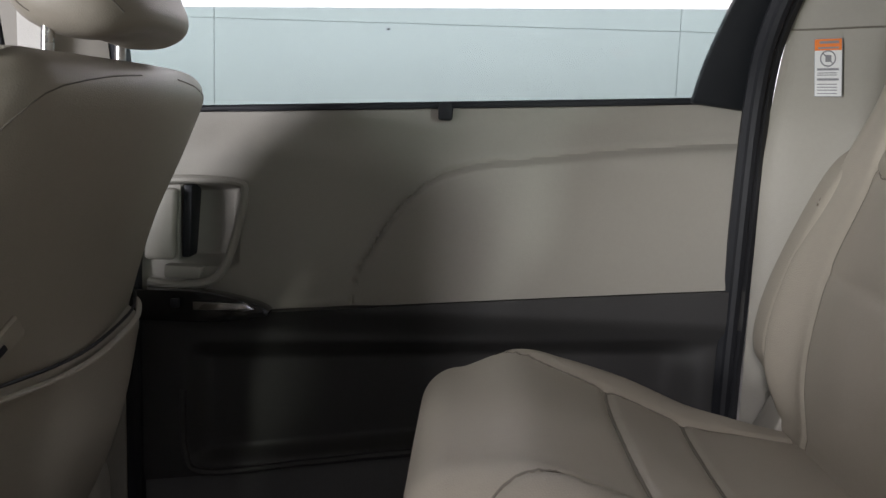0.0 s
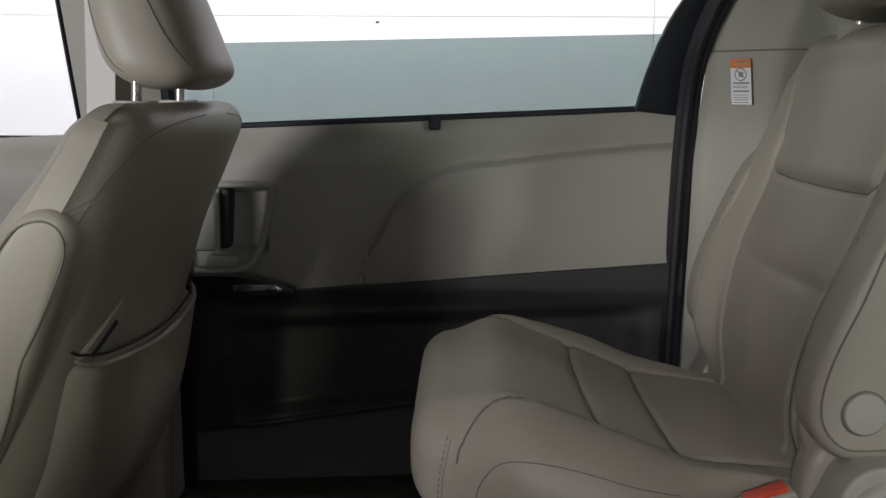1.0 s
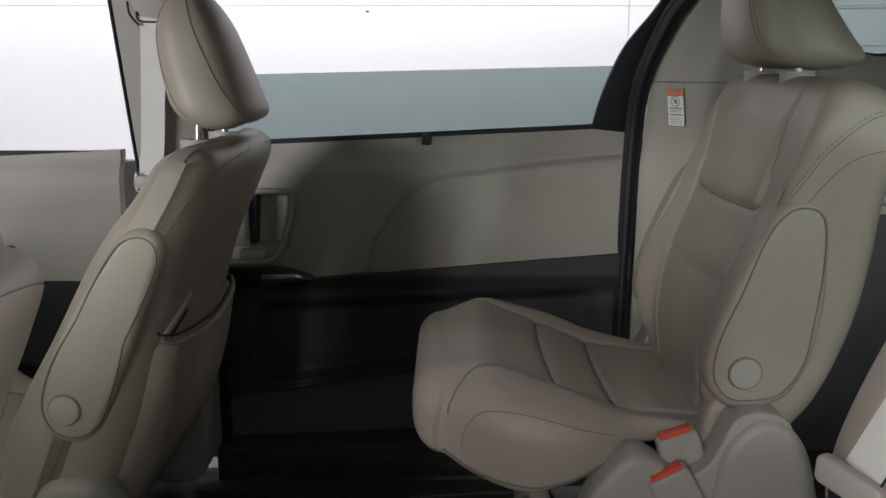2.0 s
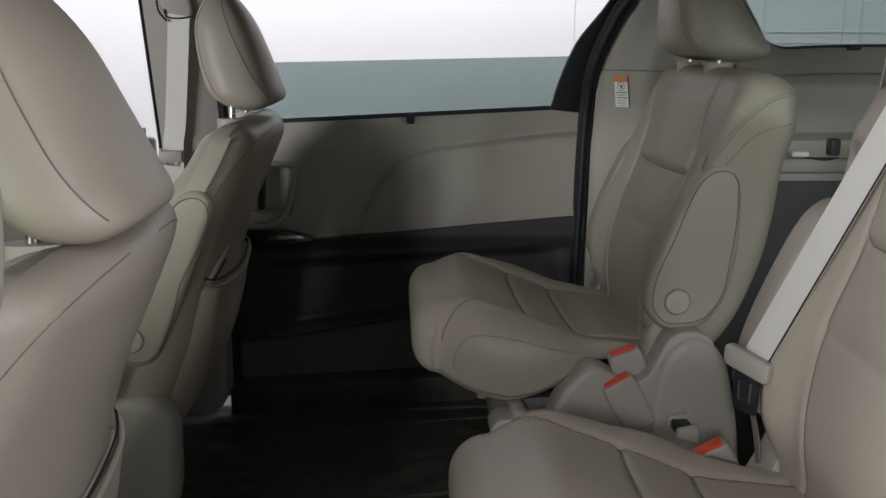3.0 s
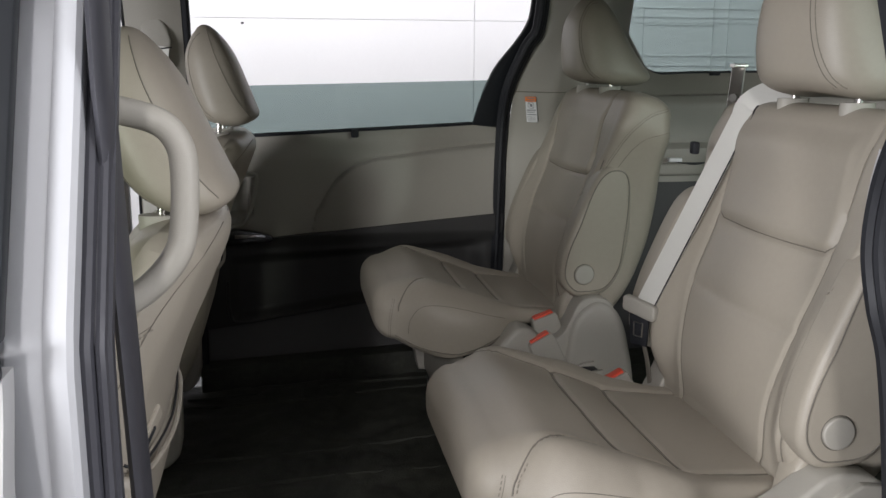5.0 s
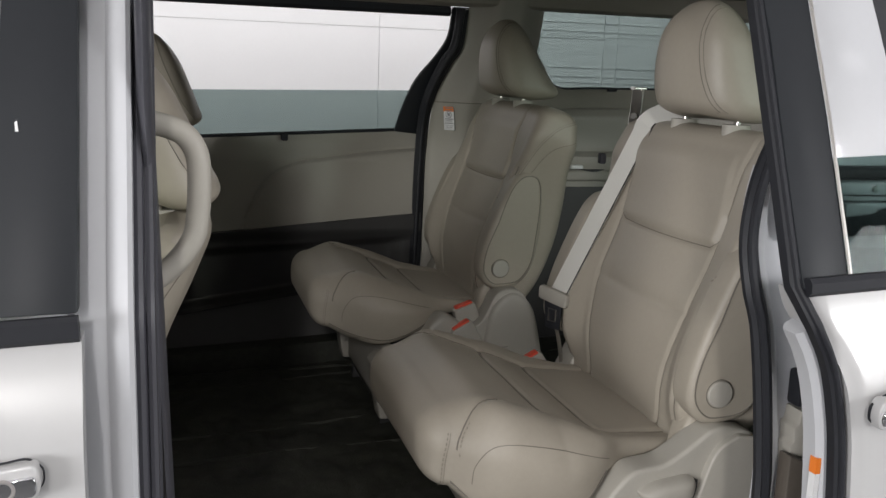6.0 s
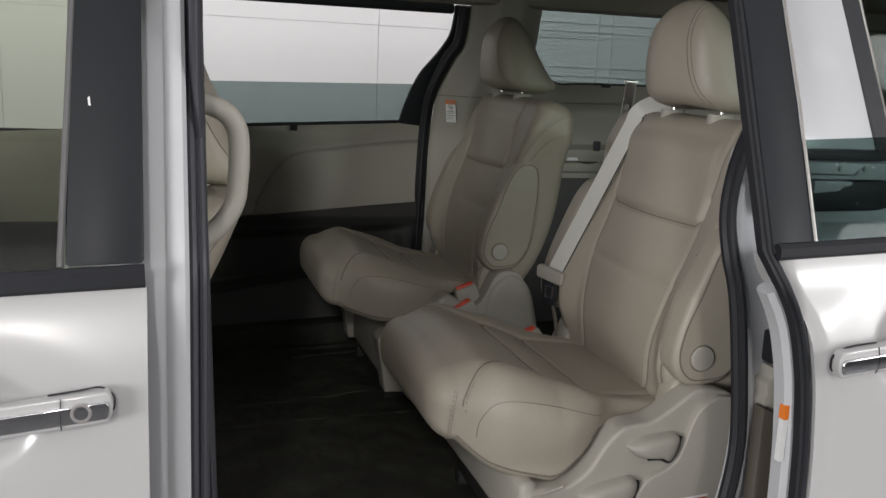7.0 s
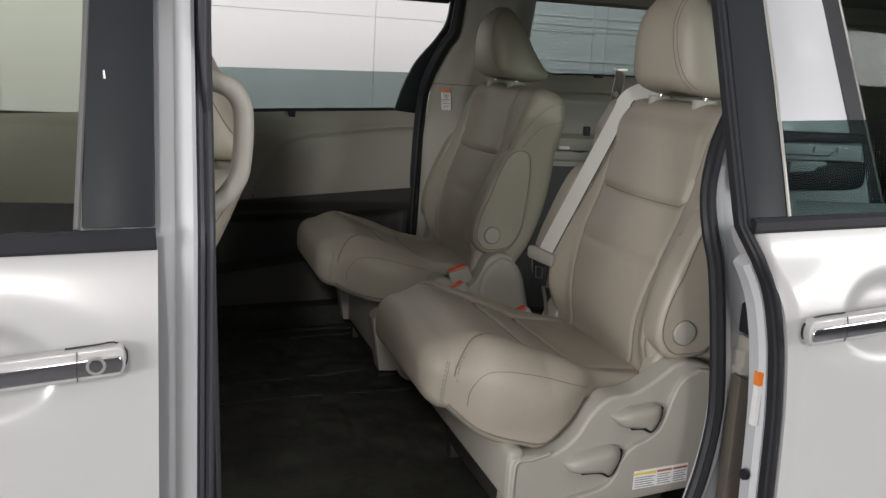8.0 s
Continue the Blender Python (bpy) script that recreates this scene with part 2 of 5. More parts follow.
def drape(ob, pts, way, lift=0.0004):
    """Points thrown on to a mesh along a direction, in the mesh's own space."""
    from_bm = bmesh.new()
    from_bm.from_mesh(ob.data)
    from mathutils.bvhtree import BVHTree
    tree = BVHTree.FromBMesh(from_bm)
    from_bm.free()
    way, out = Vector(way).normalized(), []
    for p in pts:
        hit, normal, _, _ = tree.ray_cast(Vector(p) - way * 0.5, way)
        if hit:
            out.append(hit + (normal if normal.dot(way) < 0 else -normal) * lift)
    return out


def seam(ob, pts, way, r=0.0012, stitches=False, offset=0.006, n=10, name="seam"):
    """A sewn line on a mesh: a thin dark cord, with a row of stitches beside it where they show."""
    line = spline(pts, n)
    on = drape(ob, line, way)
    if len(on) < 3:
        return
    cord = part(name, sweep_bm(on, round_profile(r, r, 5), way), PIPING, ob, "dark sewn seam")
    if stitches:
        bm = bmesh.new()
        dense = drape(ob, spline(pts, n * 6), way, 0.0006)
        run, last = 0.0, None
        for a, b in zip(dense[:-1], dense[1:]):
            run += (b - a).length
            if last is None or run - last > 0.0065:
                last = run
                t = (b - a).normalized()
                side = t.cross(Vector(way)).normalized()
                nrm = side.cross(t).normalized()
                c = a + side * offset
                vs = [bm.verts.new(c + t * i + side * j - nrm * k) for i in (0, 0.004) for j in (-0.0008, 0.0008) for k in (-0.0009, 0.0)]
                for q in ((0, 1, 3, 2), (4, 6, 7, 5), (0, 4, 5, 1), (2, 3, 7, 6), (0, 2, 6, 4), (1, 5, 7, 3)):
                    bm.faces.new([vs[i] for i in q])
        if bm.verts:
            tagged(part("stitching", bm, THREAD, ob, "row of brown stitches"), kind="stuff")
        else:
            bm.free()
    return cord


def field_bm(x0, x1, zlo, zhi, yfun, nx=80, nz=40, thick=0.02, side=1):
    """A wall panel over x, between the heights zlo(x) and zhi(x), its face at yfun(x, z), with thickness away from the cabin."""
    xs = np.linspace(x0, x1, nx)
    bm, grid, back = bmesh.new(), [], []
    for x in xs:
        zs = np.linspace(zlo(x), zhi(x), nz)
        ys = np.broadcast_to(yfun(np.full(nz, x), zs), (nz,))
        grid.append([bm.verts.new((x, y, z)) for y, z in zip(ys, zs)])
        back.append([bm.verts.new((x, y + side * thick, z)) for y, z in zip(ys, zs)])
    for i in range(nx - 1):
        for j in range(nz - 1):
            bm.faces.new((grid[i][j], grid[i + 1][j], grid[i + 1][j + 1], grid[i][j + 1]))
            bm.faces.new((back[i][j], back[i][j + 1], back[i + 1][j + 1], back[i + 1][j]))
    for i in range(nx - 1):
        for j in (0, nz - 1):
            bm.faces.new((grid[i][j], back[i][j], back[i + 1][j], grid[i + 1][j]))
    for j in range(nz - 1):
        for i in (0, nx - 1):
            bm.faces.new((grid[i][j], grid[i][j + 1], back[i][j + 1], back[i][j]))
    return bm


def turned(ob, m):
    ob.data.transform(m)
    return ob


# ---- the booth ----
room = (-6.5, 9.0, -6.5, 4.4, 3.4)


def booth():
    x0, x1, y0, y1, h = room
    tagged(part("ground", box_bm(x0, x1, y0, y1, -0.1, 0.0, 0), CONCRETE), "pale sealed concrete floor of the booth", "floor", kind="structure")
    tagged(part("ceiling", box_bm(x0, x1, y0, y1, h, h + 0.1, 0), WALL), "plain white booth ceiling", "ceiling", kind="structure")
    far = tagged(part("wall_north", box_bm(x0, x1, y1 + 0.004, y1 + 0.15, 0, h, 0), JOINT), "white panelled booth wall", "wall", kind="structure")
    # panels 2.4 m wide with the joints between them
    xs = [-6.5, -3.75, -1.32, 1.06, 3.46, 5.86, 9.0]
    zs = [0.0, 1.56, 3.4]
    for i in range(len(xs) - 1):
        for j in range(len(zs) - 1):
            part("panel", box_bm(xs[i] + 0.0015, xs[i + 1] - 0.0015, y1 - 0.006, y1 + 0.006, zs[j] + 0.0015, zs[j + 1] - 0.0015, 0.001, 1), WALL, far)
    # thin surface-run lines on the wall behind the rear window
    lines = thing("wall_conduit", "thin grey lines run across the booth wall", "conduit", kind="structure")
    for x0c, x1c, z in ((2.1, 5.5, 1.66), (2.1, 5.5, 1.60), (2.22, 2.75, 1.55), (2.1, 5.5, 1.345), (2.1, 5.5, 1.28), (2.1, 5.5, 1.24)):
        part("line", box_bm(x0c, x1c, y1 - 0.014, y1 - 0.006, z - 0.0011, z + 0.0011, 0), JOINT, lines)
    for x, z0, z1 in ((2.22, 1.2, 1.66), (2.72, 1.2, 1.9), (2.83, 1.2, 1.9), (3.4, 1.2, 1.9)):
        part("line", box_bm(x - 0.0011, x + 0.0011, y1 - 0.014, y1 - 0.006, z0, z1, 0), JOINT, lines)
    part("mark", box_bm(-0.43, -0.41, y1 - 0.010, y1 - 0.006, 1.524, 1.534, 0.002), RUBBER, far, "small dark mark on the wall")
    for name, b in (("wall_south", (x0, x1, y0 - 0.1, y0, 0, h)), ("wall_west", (x0 - 0.1, x0, y0, y1, 0, h)), ("wall_east", (x1, x1 + 0.1, y0, y1, 0, h))):
        tagged(part(name, box_bm(*b, 0), GREYWALL), "plain grey booth wall", "wall", kind="structure")


booth()

# ---- the van's shell ----
FLOOR = 0.45


def lean_r(z):
    """The right side's glass line."""
    return 0.86 - 0.35 * (z - 1.10)


def carpet_bm():
    """The van floor: a sheet that is faintly rumpled, with depth below."""
    bm = bmesh.new()
    xs = np.concatenate((np.linspace(-1.7, -0.5, 12)[:-1], np.linspace(-0.5, 0.6, 130), np.linspace(0.6, 2.2, 12)[1:]))
    ys = np.linspace(-0.78, 0.80, 150)
    rows = []
    for x in xs:
        row = []
        for y in ys:
            v = Vector((x * 7, y * 9, 0.3))
            rumple = noise.noise(v) + 0.5 * noise.noise(v * 2.3) + 0.3 * abs(noise.noise(Vector((x * 4 + y * 6, y * 2, 5))))
            crease = abs(noise.noise(Vector((x * 13 + y * 5, y * 11 - x * 4, 2)))) + 0.5 * abs(noise.noise(Vector((x * 29, y * 25 + x * 9, 7))))
            row.append(bm.verts.new((x, y, FLOOR - 0.004 + 0.047 * x + 0.005 * rumple + 0.008 * crease)))
        rows.append(row)
    for a, b in zip(rows[:-1], rows[1:]):
        for i in range(len(a) - 1):
            bm.faces.new((a[i], b[i], b[i + 1], a[i + 1]))
    rim = [e for e in bm.edges if len(e.link_faces) == 1]
    out = bmesh.ops.extrude_edge_only(bm, edges=rim)
    for v in out["geom"]:
        if isinstance(v, bmesh.types.BMVert):
            v.co.z = FLOOR - 0.12
    return bm


def shell():
    tagged(part("floor", carpet_bm(), CARPET), "dark charcoal carpeted van floor", "floor", kind="structure")
    # shallow ridges in the carpet, shaped to give the sheen of floor creases
    rail = thing("floor_rail", "thin carpet ridges that stand in for sheen on floor creases", "rail", kind="structure")
    for y in (0.15, 0.30, 0.63, 0.70):
        ridge = [(x, y + 0.01 * math.sin(9 * x + y * 20), FLOOR - 0.003 + 0.047 * x) for x in np.linspace(-0.45, 0.9, 24)]
        part("rail", sweep_bm(ridge, strip_profile(0.014, 0.010, 0.45), (0, 0, 1)), CARPET, rail)
    tagged(part("sill_plate", prism_bm([(-0.42, FLOOR - 0.05), (0.46, FLOOR - 0.05), (0.46, 0.533), (-0.42, 0.492)], "xz", 0.745, 0.86, 0.01), CARPET), "dark carpeted sill at the closed door", "sill", kind="structure")
    tagged(part("sill_step", box_bm(-0.40, 0.46, -0.92, -0.74, FLOOR - 0.12, 0.43, 0.012), DARKTRIM), "dark grey step at the open door", "sill", kind="structure")
    tagged(part("headliner", box_bm(-1.3, 2.2, -0.62, 0.62, 1.53, 1.58, 0.015), LINER), "grey-beige cloth headliner", "ceiling", kind="structure")
    tagged(part("roof", box_bm(-1.4, 2.3, -0.72, 0.72, 1.60, 1.64, 0.02), PAINT), "white van roof", "roof", kind="structure")
    for s in (-1, 1):
        tagged(part("roof_rail", box_bm(-1.3, 2.2, *sorted((s * 0.60, s * 0.70)), 1.475, 1.60, 0.02), LINER if s > 0 else PAINT), "curved roof side rail over the doors", "rail", kind="structure")
    tagged(part("dashboard", box_bm(-1.75, -1.35, -0.8, 0.8, 0.45, 1.02, 0.06, 4), DARKTRIM), "dark dashboard at the front of the cabin", "dashboard", kind="structure")
    tagged(part("tailgate", box_bm(2.2, 2.28, -0.85, 0.85, 0.4, 1.55, 0.03), TRIM), "closed beige-lined tailgate", "door", kind="structure")


shell()


# ---- right side of the cabin ----
def split_line(x):
    """Where the beige upper door trim meets the charcoal lower trim."""
    return float(curve1([-0.42, -0.25, 0.0, 0.2, 0.40], [0.817, 0.828, 0.850, 0.867, 0.883], x))


def sill_line(x):
    return 1.106 + 0.047 * x


def sliding_door_right():
    door = thing("sliding_door", "closed sliding door with beige and charcoal trim", "door", at=(0, 0.84, 0.5))
    inv = Matrix.Translation((0, -0.84, -0.5))

    def add(name, bm, m, label="", parent=None):
        ob = part(name, bm, m, parent or door, label)
        if not parent:
            turned(ob, inv)
        return ob

    def arc_z(x):
        """The raised pad's upper edge."""
        return curve1([-0.122, -0.116, -0.091, -0.062, -0.018, 0.034, 0.115, 0.232, 0.40], [0.81, 0.855, 0.917, 0.964, 1.007, 1.029, 1.041, 1.056, 1.072], x)

    def upper_y(x, z):
        y = 0.838 - 0.020 * step(1.095, 1.03, z) - 0.012 * step(1.0, 0.86, z)
        inside = step(-0.004, 0.006, arc_z(x) - z) * (x > -0.13)
        y = y - 0.012 * inside * step(-0.125, -0.06, x)
        y = y + 0.005 * np.exp(-((arc_z(x) - z) / 0.005) ** 2) * (x > -0.12)
        # hollow behind the pull handle
        cx = step(-0.352, -0.338, x) * step(-0.268, -0.285, x) * step(0.885, 0.90, z) * step(0.998, 0.985, z)
        return y + 0.030 * cx
    add("upper_trim", field_bm(-0.42, 0.398, lambda x: split_line(x) + 0.001, sill_line, upper_y, 190, 84, 0.03), TRIM, "beige moulded upper door trim")

    def lower_y(x, z):
        y = 0.802 + 0.0 * x
        y = y - 0.014 * step(0.80, 0.84, z)
        px = step(-0.345, -0.31, x) * step(0.36, 0.30, x)
        pz = step(0.605, 0.63, z - 0.14 * (x + 0.3)) * step(0.785, 0.755, z - 0.05 * (x + 0.3))
        return y + 0.022 * px * pz + 0.012 * step(0.60, 0.55, z)
    add("lower_trim", field_bm(-0.42, 0.398, lambda x: 0.596 + 0.14 * (x + 0.3), split_line, lower_y, 130, 60, 0.03), DARKTRIM, "charcoal lower door trim with a long pocket")
    add("kick_plate", field_bm(-0.42, 0.398, lambda x: 0.48, lambda x: 0.594 + 0.14 * (x + 0.3), lambda x, z: 0.812 + 0 * x, 20, 10, 0.03), GREYTRIM, "grey kick plate")
    # pocket lip
    lip = spline([(-0.344, 0.80, 0.715), (-0.341, 0.797, 0.63), (-0.312, 0.795, 0.602), (-0.172, 0.795, 0.622), (-0.022, 0.795, 0.645), (0.30, 0.795, 0.69)], 10)
    add("pocket_lip", sweep_bm(lip, round_profile(0.005, 0.006, 8), (0, -1, 0)), DARKTRIM)
    # pull handle: raised frame, paddle, black strip for the gap's shade, cap below
    frame_path = spline([(-0.388, 0.812, 0.998), (-0.33, 0.806, 1.002), (-0.272, 0.806, 0.999), (-0.262, 0.805, 0.985), (-0.272, 0.802, 0.93), (-0.288, 0.80, 0.885), (-0.31, 0.797, 0.866), (-0.36, 0.797, 0.861), (-0.388, 0.798, 0.864)], 8)
    add("handle_bezel", sweep_bm(frame_path, round_profile(0.006, 0.008, 10), (0, -1, 0)), TRIM)
    add("pull_handle", prism_bm([(-0.392, 0.895), (-0.352, 0.895), (-0.347, 0.99), (-0.385, 0.99)], "xz", 0.788, 0.806, 0.006, 3), TRIM, "beige upright pull handle")
    add("handle_gap", prism_bm([(-0.346, 0.897), (-0.335, 0.897), (-0.331, 0.994), (-0.343, 0.994)], "xz", 0.806, 0.85, 0.002), RUBBER, "black strip for the shade behind the handle")
    add("handle_cap", prism_bm([(-0.366, 0.870), (-0.318, 0.870), (-0.314, 0.887), (-0.366, 0.889)], "xz", 0.79, 0.82, 0.004), TRIM)
    # gloss black switch plate, tapering to the rear
    out = [(p.x, p.z) for p in spline([(-0.42, 0, 0.818), (-0.40, 0, 0.817), (-0.30, 0, 0.817), (-0.235, 0, 0.825), (-0.222, 0, 0.833), (-0.235, 0, 0.842), (-0.28, 0, 0.853), (-0.33, 0, 0.858), (-0.42, 0, 0.857)], 5)]
    plate = add("switch_plate", prism_bm(out, "xz", 0.772, 0.80, 0.004, 3), GLOSS, "gloss black switch plate")
    sw = part("window_switch", prism_bm([(-0.32, 0.834), (-0.25, 0.834), (-0.238, 0.838), (-0.25, 0.845), (-0.32, 0.846)], "xz", 0.766, 0.776, 0.002), CHROME, plate, "silver window switch trim")
    turned(sw, inv)
    turned(part("button", box_bm(-0.350, -0.338, 0.768, 0.776, 0.836, 0.848, 0.002), RUBBER, plate), inv)
    # belt line seal, hook, glass half wound down, sail panel
    belt = [(x, 0.842 - 0.004, sill_line(x) + 0.004) for x in np.linspace(-0.42, 0.33, 12)]
    add("belt_seal", sweep_bm(belt, strip_profile(0.012, 0.009), (0, 0, 1)), RUBBER, "black rubber window seal")
    belt = [(x, 0.833, sill_line(x) + 0.001) for x in np.linspace(-0.29, 0.275, 12)]
    add("belt_lip", sweep_bm(belt, strip_profile(0.006, 0.003), (0, 0, 1)), RUBBER)
    add("shade_hook", prism_bm([(-0.009, 1.090), (0.009, 1.090), (0.010, 1.108), (0.006, 1.113), (-0.006, 1.113), (-0.010, 1.108)], "xz", 0.818, 0.838, 0.003), RUBBER, "small black sun shade hook")
    g = add("window_glass", prism_bm([(-0.46, 1.08), (0.36, 1.11), (0.40, 1.242), (-0.46, 1.222)], "xz", 0.86, 0.864, 0, lean=lambda a, b: -0.35 * (b - 1.10)), TINTED, "green-grey tinted window glass, half lowered")
    g.visible_shadow = False
    sail = [(p.x, p.z) for p in spline([(0.318, 0, 1.122), (0.331, 0, 1.185), (0.362, 0, 1.271), (0.415, 0, 1.345), (0.442, 0, 1.40), (0.445, 0, 1.475)], 6)] + [(0.50, 1.475), (0.49, 1.36), (0.43, 1.24), (0.41, 1.112)]
    add("sail_panel", prism_bm(sail, "xz", 0.822, 0.84, 0.004, 2, lean=lambda a, b: -0.35 * (b - 1.10)), SATIN, "black curved corner panel")
    out = [(x, lean_r(1.465) - 0.02, 1.465) for x in np.linspace(-0.45, 0.44, 8)]
    add("window_header", sweep_bm(out, strip_profile(0.04, 0.03), (0, 0, 1)), RUBBER, "black window frame header")
    skin = add("outer_skin", field_bm(-0.43, 0.46, lambda x: 0.34, lambda x: 1.085, lambda x, z: 0.90 + 0.06 * np.sin((z - 0.34) / 0.75 * math.pi), 6, 16, 0.01), PAINT)
    return door


sliding_door_right()


def side_trim_right():
    """Rubber door seal, pillar trim and rear quarter trim."""
    p = spline([(0.385, 0.800, 0.48), (0.386, 0.802, 0.72), (0.389, 0.800, 0.88), (0.394, 0.790, 1.117), (0.401, 0.752, 1.225), (0.437, 0.715, 1.325), (0.462, 0.70, 1.37), (0.468, 0.675, 1.47)], 10)
    seal = thing("door_seal", "black rubber seal along the rear edge of the door", "seal", kind="structure")
    part("seal", sweep_bm(p, strip_profile(0.034, 0.022, 0.35), (0, -1, 0.0)), RUBBER, seal)
    part("seal_lip", sweep_bm([q + Vector((-0.004, -0.012, 0)) for q in p], round_profile(0.008, 0.007, 8), (0, -1, 0)), RUBBER, seal)

    def seal_x(z):
        return curve1([0.45, 0.88, 1.117, 1.225, 1.325, 1.37, 1.47], [0.404, 0.405, 0.410, 0.418, 0.454, 0.478, 0.484], z)
    # pillar trim: starts at the seal, curves inwards
    nx, nz = 40, 70
    bm = bmesh.new()
    rows = []
    for z in np.linspace(0.46, 1.50, nz):
        row = []
        for i in range(nx):
            u = i / (nx - 1)
            x = float(seal_x(z)) + u * (0.70 - float(seal_x(z)))
            base = 0.79 - 0.35 * max(z - 1.10, 0) * 0.9
            y = base - 0.07 * float(step(0.0, 0.35, u)) + 0.05 * float(step(0.6, 1.0, u))
            y += 0.003 * math.exp(-((z - 1.212) / 0.003) ** 2)
            row.append(bm.verts.new((x, y, z)))
        rows.append(row)
    for a, b in zip(rows[:-1], rows[1:]):
        for i in range(nx - 1):
            bm.faces.new((a[i], a[i + 1], b[i + 1], b[i]))
    pillar = tagged(part("pillar_trim", bm, TRIM), "beige moulded pillar trim beside the door seal", "trim", kind="structure")
    # joint between the two mouldings
    cord = drape(pillar, [(x, 0.7, 1.2125) for x in np.linspace(0.418, 0.60, 24)], (0, 1, 0), 0.0006)
    part("joint", sweep_bm(cord, round_profile(0.0012, 0.0012, 5), (0, -1, 0)), PIPING, pillar)
    # warning sticker
    sticker = thing("warning_label", "white and orange warning sticker on pillar trim", "label")
    on = drape(pillar, [(0.444, 0.7, 1.168), (0.476, 0.7, 1.168), (0.460, 0.7, 1.202), (0.460, 0.7, 1.136)], (0, 1, 0), 0.004)
    c = (on[0] + on[1]) / 2
    ux = (on[1] - on[0]).normalized()
    uz = (on[2] - on[3]).normalized()
    un = ux.cross(uz).normalized()
    uz = un.cross(ux).normalized()
    frame_m = Matrix((ux, uz, un)).transposed().to_4x4()
    frame_m.translation = c

    def flat(name, a0, a1, b0, b1, m, lift, label=""):
        ob = part(name, prism_bm([(a0, b0), (a1, b0), (a1, b1), (a0, b1)], "xy", lift, lift + 0.0004), m, sticker, label)
        turned(ob, frame_m)
        return ob
    flat("border", -0.0170, 0.0170, -0.0345, 0.0345, INK, 0.0)
    flat("paper", -0.0163, 0.0163, -0.0338, 0.0338, LABEL, 0.0004)
    flat("orange_band", -0.0163, 0.0163, 0.0205, 0.0338, ORANGE, 0.0008, "orange warning band")
    flat("bar", -0.010, 0.013, 0.0285, 0.0315, INK, 0.0012)
    flat("bar", -0.012, 0.013, 0.0225, 0.0245, INK, 0.0012)
    ring = sweep_bm([(0.009 * math.cos(a), 0.011 + 0.009 * math.sin(a), 0.0012) for a in np.linspace(0, 2 * math.pi, 25)[:-1]], round_profile(0.0008, 0.0004, 6), (0, 0, 1), True)
    turned(part("ring", ring, INK, sticker, "round no-touch sign"), frame_m)
    slash = sweep_bm([(-0.006, 0.017, 0.0012), (0.006, 0.005, 0.0012)], round_profile(0.0007, 0.0004, 6), (0, 0, 1))
    turned(part("slash", slash, INK, sticker), frame_m)
    flat("pictogram", -0.003, 0.004, 0.007, 0.015, INK, 0.0008)
    for b in (-0.003, -0.015):
        flat("bar", -0.013, 0.013, b, b + 0.0025, INK, 0.0008)
    for b in (-0.0065, -0.009, -0.020, -0.0235, -0.027, -0.031):
        flat("bar", -0.013, 0.011, b, b + 0.001, INK, 0.0008)

    # rear quarter: beige above, charcoal below, a tinted window
    quarter = thing("quarter_trim", "beige rear quarter trim with a cup holder", "trim", kind="structure")

    def upper(x, z):
        y = 0.80 - 0.03 * step(1.22, 1.08, z)
        hollow = step(0.80, 0.86, x) * step(1.60, 1.5, x) * step(1.055, 1.075, z) * step(1.21, 1.17, z)
        y = y + 0.028 * hollow
        return y - 0.02 * step(1.05, 1.0, z)
    part("upper_panel", field_bm(0.60, 2.2, lambda x: 0.967, lambda x: 1.245 + 0.012 * x, upper, 80, 40, 0.03), TRIM, quarter)
    part("lower_panel", field_bm(0.60, 2.2, lambda x: 0.45, lambda x: 0.966, lambda x, z: 0.765 + 0 * x, 6, 6, 0.03), DARKTRIM, quarter, "charcoal lower quarter trim")
    part("rear_pillar", field_bm(1.80, 2.2, lambda x: 1.24, lambda x: 1.54, lambda x, z: 0.80 - 0.35 * (z - 1.10), 6, 8, 0.03), TRIM, quarter)
    part("shelf", box_bm(0.80, 1.5, 0.735, 0.785, 0.985, 1.018, 0.008, 3), TRIM, quarter)
    cup = prism_bm([(0.925 + 0.042 * math.cos(a), 0.752 + 0.016 * math.sin(a)) for a in np.linspace(0, 2 * math.pi, 25)[:-1]], "xy", 1.012, 1.0195, 0)
    part("cup_holder", cup, RUBBER, quarter, "black oval cup holder")
    part("latch", box_bm(0.85, 0.89, 0.735, 0.755, 1.022, 1.034, 0.004), LABEL, quarter)
    # window frame with rounded corners
    hole = spline([(0.800, 0, 1.262), (0.74, 0, 1.32), (0.685, 0, 1.40), (0.672, 0, 1.46), (0.70, 0, 1.488), (0.80, 0, 1.494), (1.60, 0, 1.50), (1.68, 0, 1.47), (1.70, 0, 1.40), (1.69, 0, 1.30), (1.66, 0, 1.268), (1.50, 0, 1.268), (0.95, 0, 1.262)], 6, True)
    bm = bmesh.new()
    inner, outer, deep = [], [], []
    for q in hole:
        y = 0.80 - 0.35 * (q.z - 1.10)
        c = Vector((1.2, 0, 1.385))
        w = (q - c)
        far = Vector((c.x + w.x * 1.16, 0, c.z + w.z * 1.45))
        inner.append(bm.verts.new((q.x, y, q.z)))
        deep.append(bm.verts.new((q.x, y + 0.03, q.z)))
        outer.append(bm.verts.new((far.x, 0.80 - 0.35 * (far.z - 1.10) - 0.012, far.z)))
    k = len(hole)
    for i in range(k):
        j = (i + 1) % k
        bm.faces.new((inner[i], inner[j], outer[j], outer[i]))
        bm.faces.new((inner[i], deep[i], deep[j], inner[j]))
